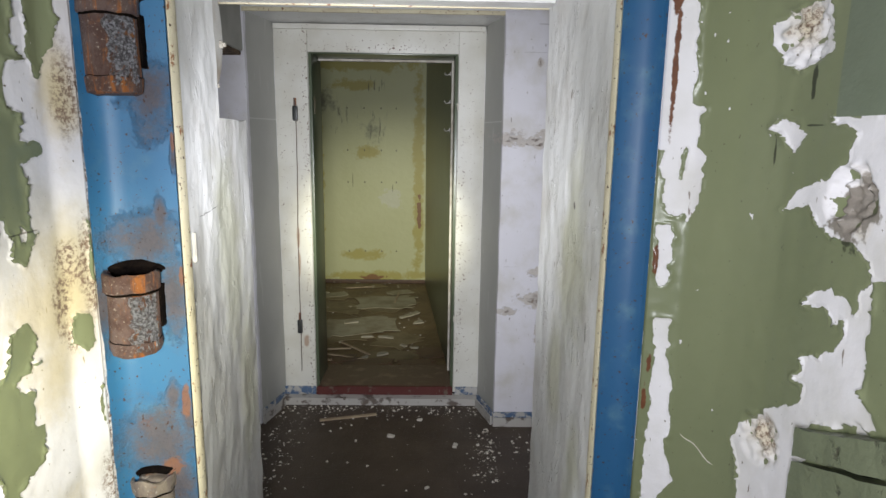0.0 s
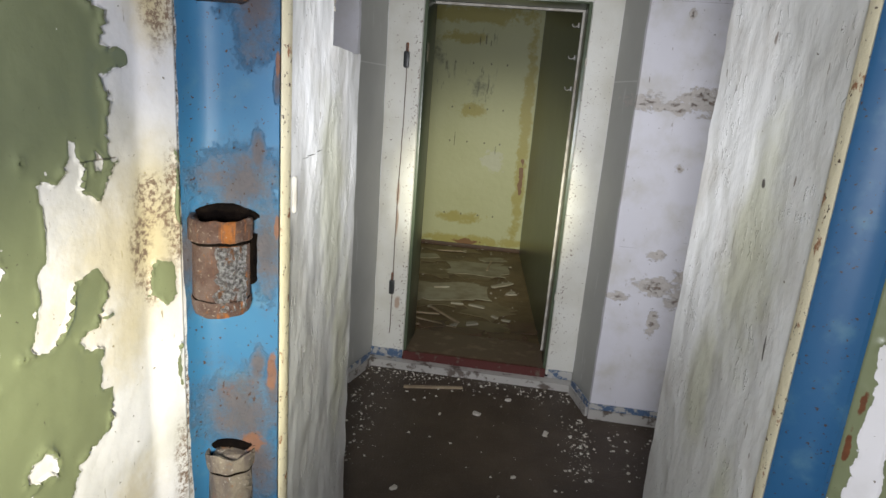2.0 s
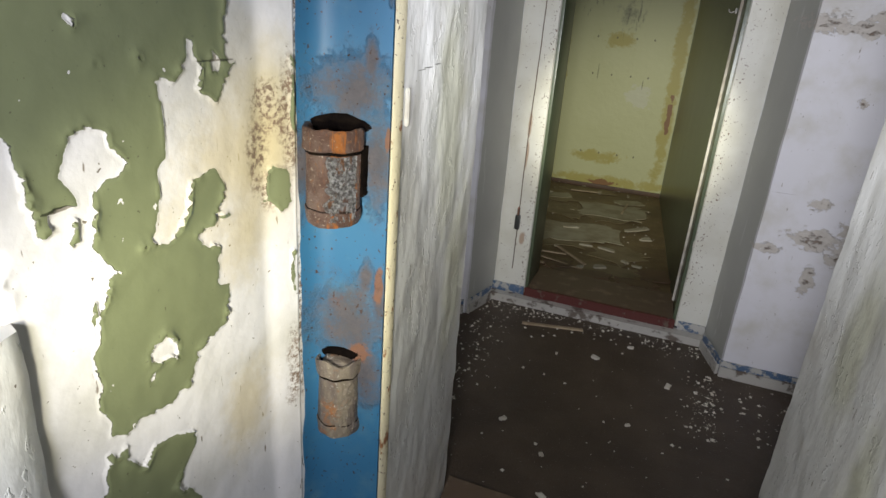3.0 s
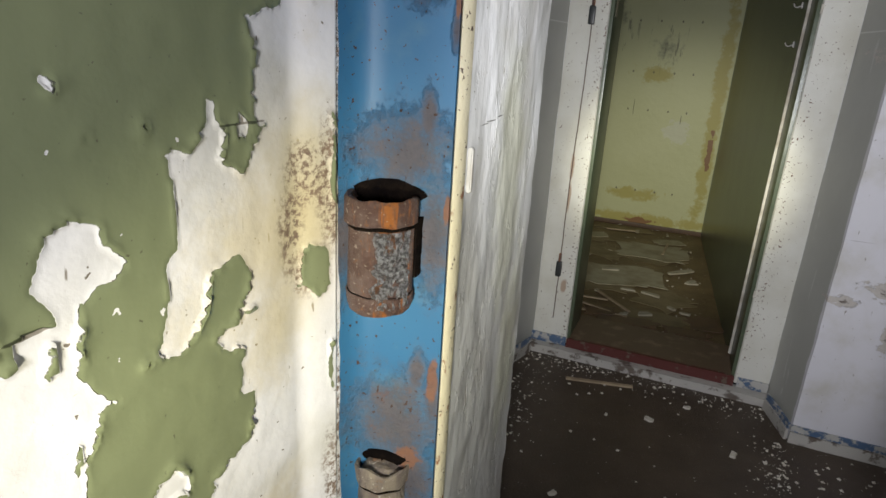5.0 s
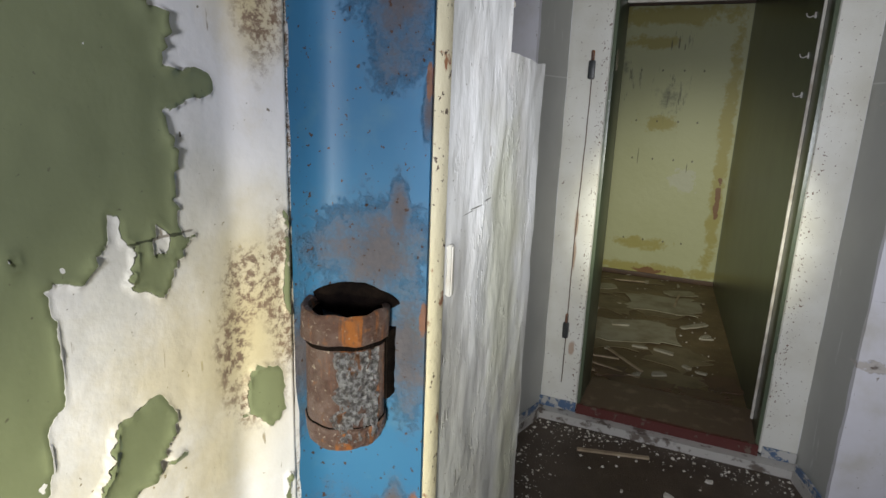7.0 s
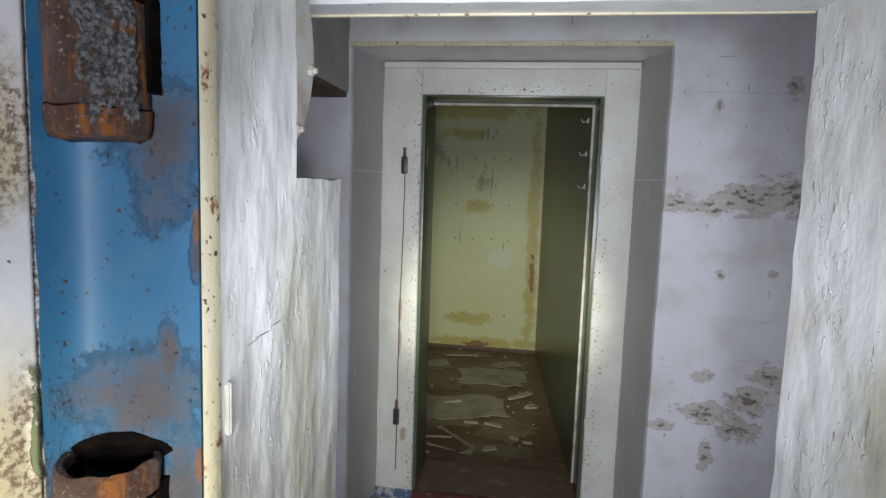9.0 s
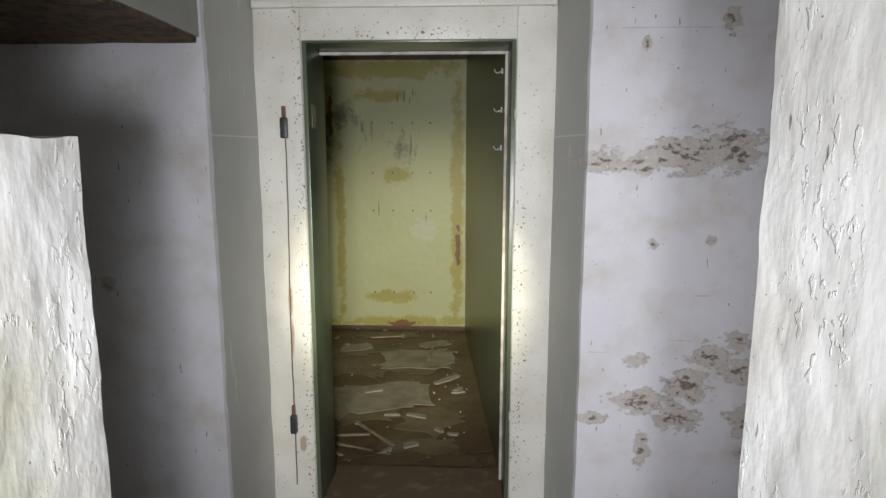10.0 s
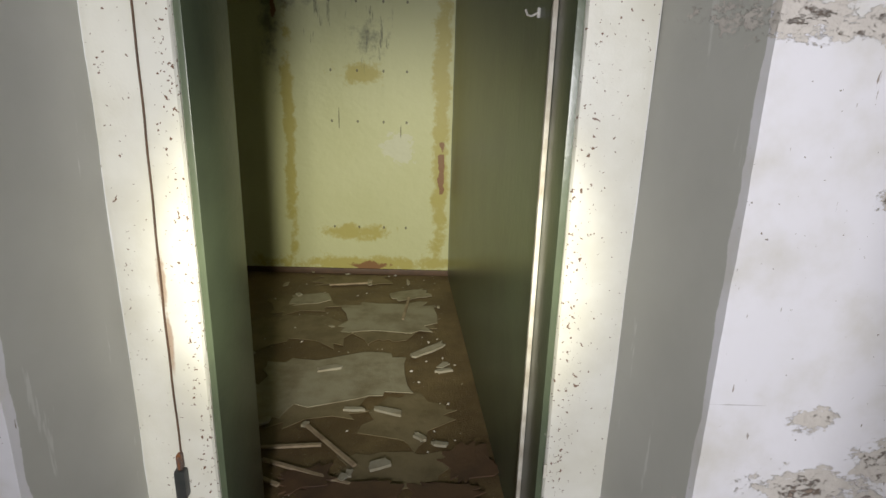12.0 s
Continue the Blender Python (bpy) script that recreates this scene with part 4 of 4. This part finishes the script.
for x0, x1 in ((0.561, 0.60), (1.438, 1.487)):
    inner_part("jamb", box(x0, x1, 4.505, 4.80, 0.06, 2.165, 0.003), GREEN_GLOSS, "green-painted jamb")
inner_part("head", box(0.60, 1.438, 4.505, 4.80, 2.138, 2.168, 0.003), GREEN_GLOSS, "green-painted head")
inner_part("stop_strip", box(1.424, 1.437, 4.72, 4.745, 0.11, 2.137, 0.002), CHIP, "pale worn stop strip")
inner_part("stop_strip", box(0.601, 1.423, 4.72, 4.745, 2.124, 2.137, 0.002), CHIP, "pale worn stop strip")
inner_part("notice", box(0.6005, 0.602, 4.56, 4.62, 1.80, 1.90), PAPER, "pale paper scrap")
for z in (0.55, 1.85):
    inner_part("latch_keep", box(1.451, 1.461, 4.484, 4.494, z - 0.02, z + 0.02, 0.002), CHIP, "pale keep plate")

structure(link("door_threshold", prism([(0.60, 4.535), (1.438, 4.535), (1.438, 4.545), (1.438, 4.89), (0.60, 4.89)], 0.0, 0.098, 0.05, 0.003), PLANK, smooth=40), "scuffed brown threshold board", "threshold")
structure(link("trim_threshold_front", prism([(0.586, 4.512), (1.452, 4.512), (1.438, 4.533), (0.60, 4.533)], 0.045, 0.10, 0.04, 0.003), RED, smooth=40), "worn red-painted threshold front", "trim")
structure(link("trim_step", prism([(0.376, 4.455), (1.614, 4.455), (1.614, 4.540), (0.376, 4.540)], 0.0, 0.045, 0.04, 0.004), PLINTH, smooth=40), "chipped whitewashed step below the threshold", "step")


def baseboard(a, b, side):
    """A low white skirting with a blue line from a to b on the plan."""
    (ax, ay), (bx, by) = a, b
    d = Vector((bx - ax, by - ay))
    n = Vector((-d.y, d.x)).normalized() * side
    for z0, z1, t, mat, label in ((0.0, 0.055, 0.014, PLINTH, "scuffed white skirting"), (0.057, 0.088, 0.009, BLUE_LINE, "chipped blue line over the skirting")):
        bm = prism([(ax, ay), (bx, by), (bx + n.x * t, by + n.y * t), (ax + n.x * t, ay + n.y * t)], z0, z1, 0.04, 0.0015)
        structure(link("baseboard", bm, mat, smooth=40), label, "baseboard")


baseboard((1.682, 4.194), (2.62, 4.194), -1)
baseboard((1.680, 4.205), (1.608, 4.45), 1)
baseboard((0.330, 4.205), (0.392, 4.45), -1)
baseboard((-0.58, 4.194), (0.312, 4.194), -1)
for x0, x1 in ((0.378, 0.582), (1.468, 1.612)):
    structure(link("baseboard", box(x0, x1, 4.516, 4.527, 0.046, 0.098, 0.002), BLUE_LINE, smooth=40), "chipped blue foot of the casing", "baseboard")

# cable with two fittings on the casing
cable = thing("door_cable", "thin dark cable with two small fittings stapled to the casing", "cable", (0.488, 4.526, 0.2))
cshift = Matrix.Translation((-0.488, -4.486, -0.2))


def cable_part(name, bm, material, label=""):
    bmesh.ops.transform(bm, matrix=cshift, verts=bm.verts)
    return part(name, bm, material, cable, label)


cable_part("wire", tube([(0.490 + 0.008 * z + 0.0025 * math.sin(z * 5) + 0.0006 * math.sin(z * 31), 4.4865, z) for z in np.linspace(0.2, 1.80, 60)], 0.0026), BROWN_WOOD)
for z in (0.50, 1.80):
    x = 0.490 + 0.008 * z
    cable_part("fitting", box(x - 0.015, x + 0.015, 4.462, 4.489, z - 0.045, z + 0.04, 0.007), DARK, "dark plastic fitting")
    cable_part("fitting_top", box(x - 0.007, x + 0.007, 4.468, 4.489, z + 0.04, z + 0.085, 0.004), RUST, "rusty fitting top")

# ---- the room beyond ----
structure(link("floor_room", prism([(-0.9, 4.893), (1.56, 4.893), (1.4, 7.6), (-0.9, 7.6)], -0.06, 0.06, 0.08, 0.006, 0.3), ROOM_FLOOR, smooth=50), "brown floor littered with torn sheets and chips", "floor")
structure(link("wall_room_north", prism([(-0.9, 7.41), (1.35, 7.41), (1.35, 7.7), (-0.9, 7.7)], 0, 2.50, 0.08, 0.002), YELLOW, smooth=40), "yellow-stained pale green end wall", "wall")
structure(link("wall_room_north_upper", box(-0.9, 1.4, 7.40, 7.7, 2.503, 2.9), BROWN_WOOD), "brown beam over the end wall", "beam")
structure(link("wall_room_east", prism([(1.438, 4.803), (1.60, 4.803), (1.45, 7.7), (1.238, 7.405)], 0, 2.9, 0.08, 0.0015), GREEN_GLOSS, smooth=40), "dark green glossy side wall", "wall")
structure(link("wall_room_west", box(-1.05, -0.9, 4.803, 7.7, 0, 2.9), YELLOW), "stained side wall", "wall")
structure(link("wall_room_south", box(-0.9, 0.56, 4.803, 4.9, 0, 2.9), GREY_WALL), "inner side of the door wall", "wall")
structure(link("ceiling_room", box(-1.05, 1.6, 4.803, 7.7, 2.9, 3.0), CEILING), "grimy ceiling", "ceiling")
structure(link("baseboard_room", box(-0.9, 1.24, 7.39, 7.408, 0.06, 0.10, 0.003), BROWN_WOOD, smooth=40), "brown skirting board", "baseboard")


def coat_hook(z, y):
    x = 1.438 - 0.20 * (y - 4.803) / 2.712
    ob = thing("coat_hook", "small pale metal coat hook on the green wall", "hook", (x, y, z), "coat hooks")
    part("plate", box(-0.008, 0.002, -0.009, 0.009, -0.014, 0.014, 0.003), GREY_METAL, ob)
    part("prong", tube([(-0.004, 0, 0), (-0.022, 0, -0.009), (-0.034, 0, -0.006), (-0.04, 0, 0.008)], 0.0035), GREY_METAL, ob)


for z in (1.72, 1.90, 2.08):
    coat_hook(z, 4.98)


# ---- litter ----
def slab(name, label, category, at, size, turn, material, sides=7, rag=0.3, thick=0.004, tilt=0.0, group=""):
    """A ragged flat scrap lying on the floor."""
    bm = bmesh.new()
    n = sides * 3
    rng = random.Random(name + str(at))
    vs = []
    for i in range(n):
        a = 2 * math.pi * i / n
        sx, sy = math.copysign(abs(math.cos(a)) ** 0.5, math.cos(a)), math.copysign(abs(math.sin(a)) ** 0.5, math.sin(a))
        k = 1 + rag * (rng.random() - 0.5)
        vs.append(bm.verts.new((sx * size[0] / 2 * k, sy * size[1] / 2 * k, tilt * sx * size[0] / 2 + abs(tilt) * size[0] / 2)))
    f = bm.faces.new(vs)
    up = bmesh.ops.extrude_face_region(bm, geom=[f])
    bmesh.ops.translate(bm, vec=(0, 0, thick), verts=[v for v in up["geom"] if isinstance(v, bmesh.types.BMVert)])
    ob = link(name, bm, material)
    ob.matrix_basis = pose(*at, 0, 0, turn)
    return tagged(ob, label, category, group)


def stick(at, length, turn, width=0.018):
    bm = box(-length / 2, length / 2, -width / 2, width / 2, 0, 0.010, 0.002)
    for v in bm.verts:
        v.co.y += 0.006 * math.sin(v.co.x * 9)
    ob = link("lath_strip", bm, LATH)
    ob.matrix_basis = pose(*at, 0, 0, turn)
    return tagged(ob, "thin splintered wooden strip lying on the dirty floor", "wood strip", "wood strips on the floor")


stick((0.82, 4.28, 0.001), 0.34, 12, 0.022)
Z = 0.064
for x, y, w, d, a in ((0.86, 6.60, 0.58, 0.44, 4), (0.64, 5.82, 0.72, 0.46, 8), (0.32, 6.86, 0.24, 0.18, 15), (0.36, 5.62, 0.30, 0.26, -20), (0.98, 6.98, 0.26, 0.16, 20)):
    slab("torn_sheet", "torn dirty lining sheet on the littered floor", "sheet", (x, y, Z), (w, d), a, PAPER, 9, 0.35, 0.004, 0.012, "torn sheets")
OLD_SHEET = plain("trodden_sheet", (0.23, 0.185, 0.105), (0.15, 0.115, 0.06), 0.7, 8, 0.002)
for x, y, w, d, a in ((0.9, 6.5, 0.5, 0.4, 40), (0.45, 6.4, 0.5, 0.3, -30), (0.6, 5.6, 0.45, 0.3, 15), (1.05, 5.5, 0.4, 0.3, 60), (0.3, 6.8, 0.4, 0.3, 20), (1.0, 5.15, 0.4, 0.22, 5), (0.55, 7.25, 0.5, 0.2, 4), (0.1, 6.3, 0.4, 0.4, 33)):
    slab("trodden_sheet", "brown trodden lining sheet stuck to the floor", "sheet", (x, y, 0.0615), (w, d), a, OLD_SHEET, 9, 0.45, 0.003, 0.006, "trodden sheets")
for x, y, w, d, a in ((0.85, 4.99, 0.34, 0.13, 4), (1.2, 5.0, 0.26, 0.12, -8), (0.68, 5.08, 0.2, 0.12, 20), (1.3, 5.2, 0.2, 0.2, 30)):
    slab("torn_lino_edge", "curled torn lino edge behind the threshold", "lino", (x, y, 0.063), (w, d), a, BROWN_WOOD, 10, 0.5, 0.006, 0.05, "torn lino edges")
for x, y, l, a in ((0.725, 5.295, 0.38, -49), (0.57, 5.27, 0.26, 4), (0.67, 5.115, 0.39, -22), (0.965, 6.73, 0.36, 85), (0.50, 5.08, 0.2, -30), (0.55, 7.15, 0.3, 10), (0.30, 5.20, 0.3, -14)):
    stick((x, y, Z + 0.004), l, a)
for x, y, l, w, a in ((1.125, 6.145, 0.20, 0.05, 40), (0.955, 5.535, 0.12, 0.035, -24), (1.105, 5.345, 0.07, 0.03, -45), (1.19, 5.30, 0.07, 0.025, -15), (0.80, 5.545, 0.09, 0.022, -5), (0.62, 5.915, 0.11, 0.045, 15),
                      (0.415, 5.435, 0.07, 0.04, 30), (1.205, 5.92, 0.08, 0.03, 12), (0.95, 5.16, 0.08, 0.05, 20), (0.82, 5.08, 0.04, 0.03, 70)):
    slab("plaster_chip", "pale plaster chip on the littered floor", "chip", (x, y, Z + 0.004), (l, w), a, ROOM_CHIP, 4, 0.5, 0.012, 0.06, "plaster chips")
rng = random.Random(4)
for i in range(18):
    y = rng.uniform(5.0, 7.4)
    x = rng.uniform(0.0, 1.35 - 0.07 * (y - 4.9))
    slab("plaster_chip", "pale plaster chip on the littered floor", "chip", (x, y, Z + 0.003), (rng.uniform(0.02, 0.10), rng.uniform(0.015, 0.04)), rng.uniform(0, 180), ROOM_CHIP, 4, 0.6, rng.uniform(0.004, 0.012), 0.05, "plaster chips")
for x, y, s in ((1.09, 4.05, 0.07), (0.80, 3.35, 0.05), (1.45, 3.95, 0.06), (1.0, 3.2, 0.04), (1.3, 3.55, 0.035), (0.9, 4.0, 0.03), (1.25, 4.25, 0.05), (1.05, 2.98, 0.06)):
    slab("plaster_chip", "pale plaster chip on the dark floor", "chip", (x, y, 0.002), (s * 0.6, s * 0.4), x * 300, CHIP, 4, 0.6, 0.008, 0.06, "plaster chips")


def crumbs(name, count, place, seed):
    r = random.Random(seed)
    verts, faces = [], []
    for _ in range(count):
        x, y, z = place(r)
        s = r.choice((0.0015, 0.002, 0.002, 0.003, 0.003, 0.004, 0.006, 0.009))
        a = r.uniform(0, 6.3)
        b = len(verts)
        for k in range(4):
            q = s * r.uniform(0.6, 1.4)
            verts.append((x + q * math.cos(a + k * 1.57), y + q * math.sin(a + k * 1.57), z))
        verts.append((x, y, z + s * r.uniform(0.5, 1.0)))
        faces += [(b + k, b + (k + 1) % 4, b + 4) for k in range(4)]
    me = bpy.data.meshes.new(name)
    me.from_pydata(verts, [], faces)
    me.materials.append(CHIP)
    return tagged(new(name, me), "fallen plaster crumbs scattered along the skirting", "crumbs", kind="stuff")


def by_walls(r):
    k = r.random()
    if k < 0.35:
        return r.uniform(0.35, 0.55) + abs(r.gauss(0, 0.05)), r.uniform(3.0, 4.42), 0.001
    if k < 0.60:
        return 1.66 - abs(r.gauss(0, 0.07)) + (0.5 * r.random() if r.random() < 0.4 else 0), r.uniform(3.6, 4.16) , 0.001
    if k < 0.9:
        return r.uniform(0.4, 1.6), 4.44 - abs(r.gauss(0, 0.08)), 0.001
    return r.uniform(0.3, 1.7), r.uniform(2.95, 4.4), 0.001


crumbs("plaster_crumbs", 1100, by_walls, 1)
crumbs("plaster_crumbs", 260, lambda r: (r.uniform(0.0, 1.3), r.uniform(4.95, 7.4), Z), 2)

# a thread caught on the torn paint of the side wall
strand = [(1.864 + 0.058 * k / 12, 2.163 - 0.085 * k / 12, 1.04 - 0.05 * k / 12 - 0.004 * math.sin(k * 0.9)) for k in range(13)]
tagged(link("thread", tube(strand, 0.0012, 5), CHIP), "thin pale thread caught on the flaking green wall", "thread")
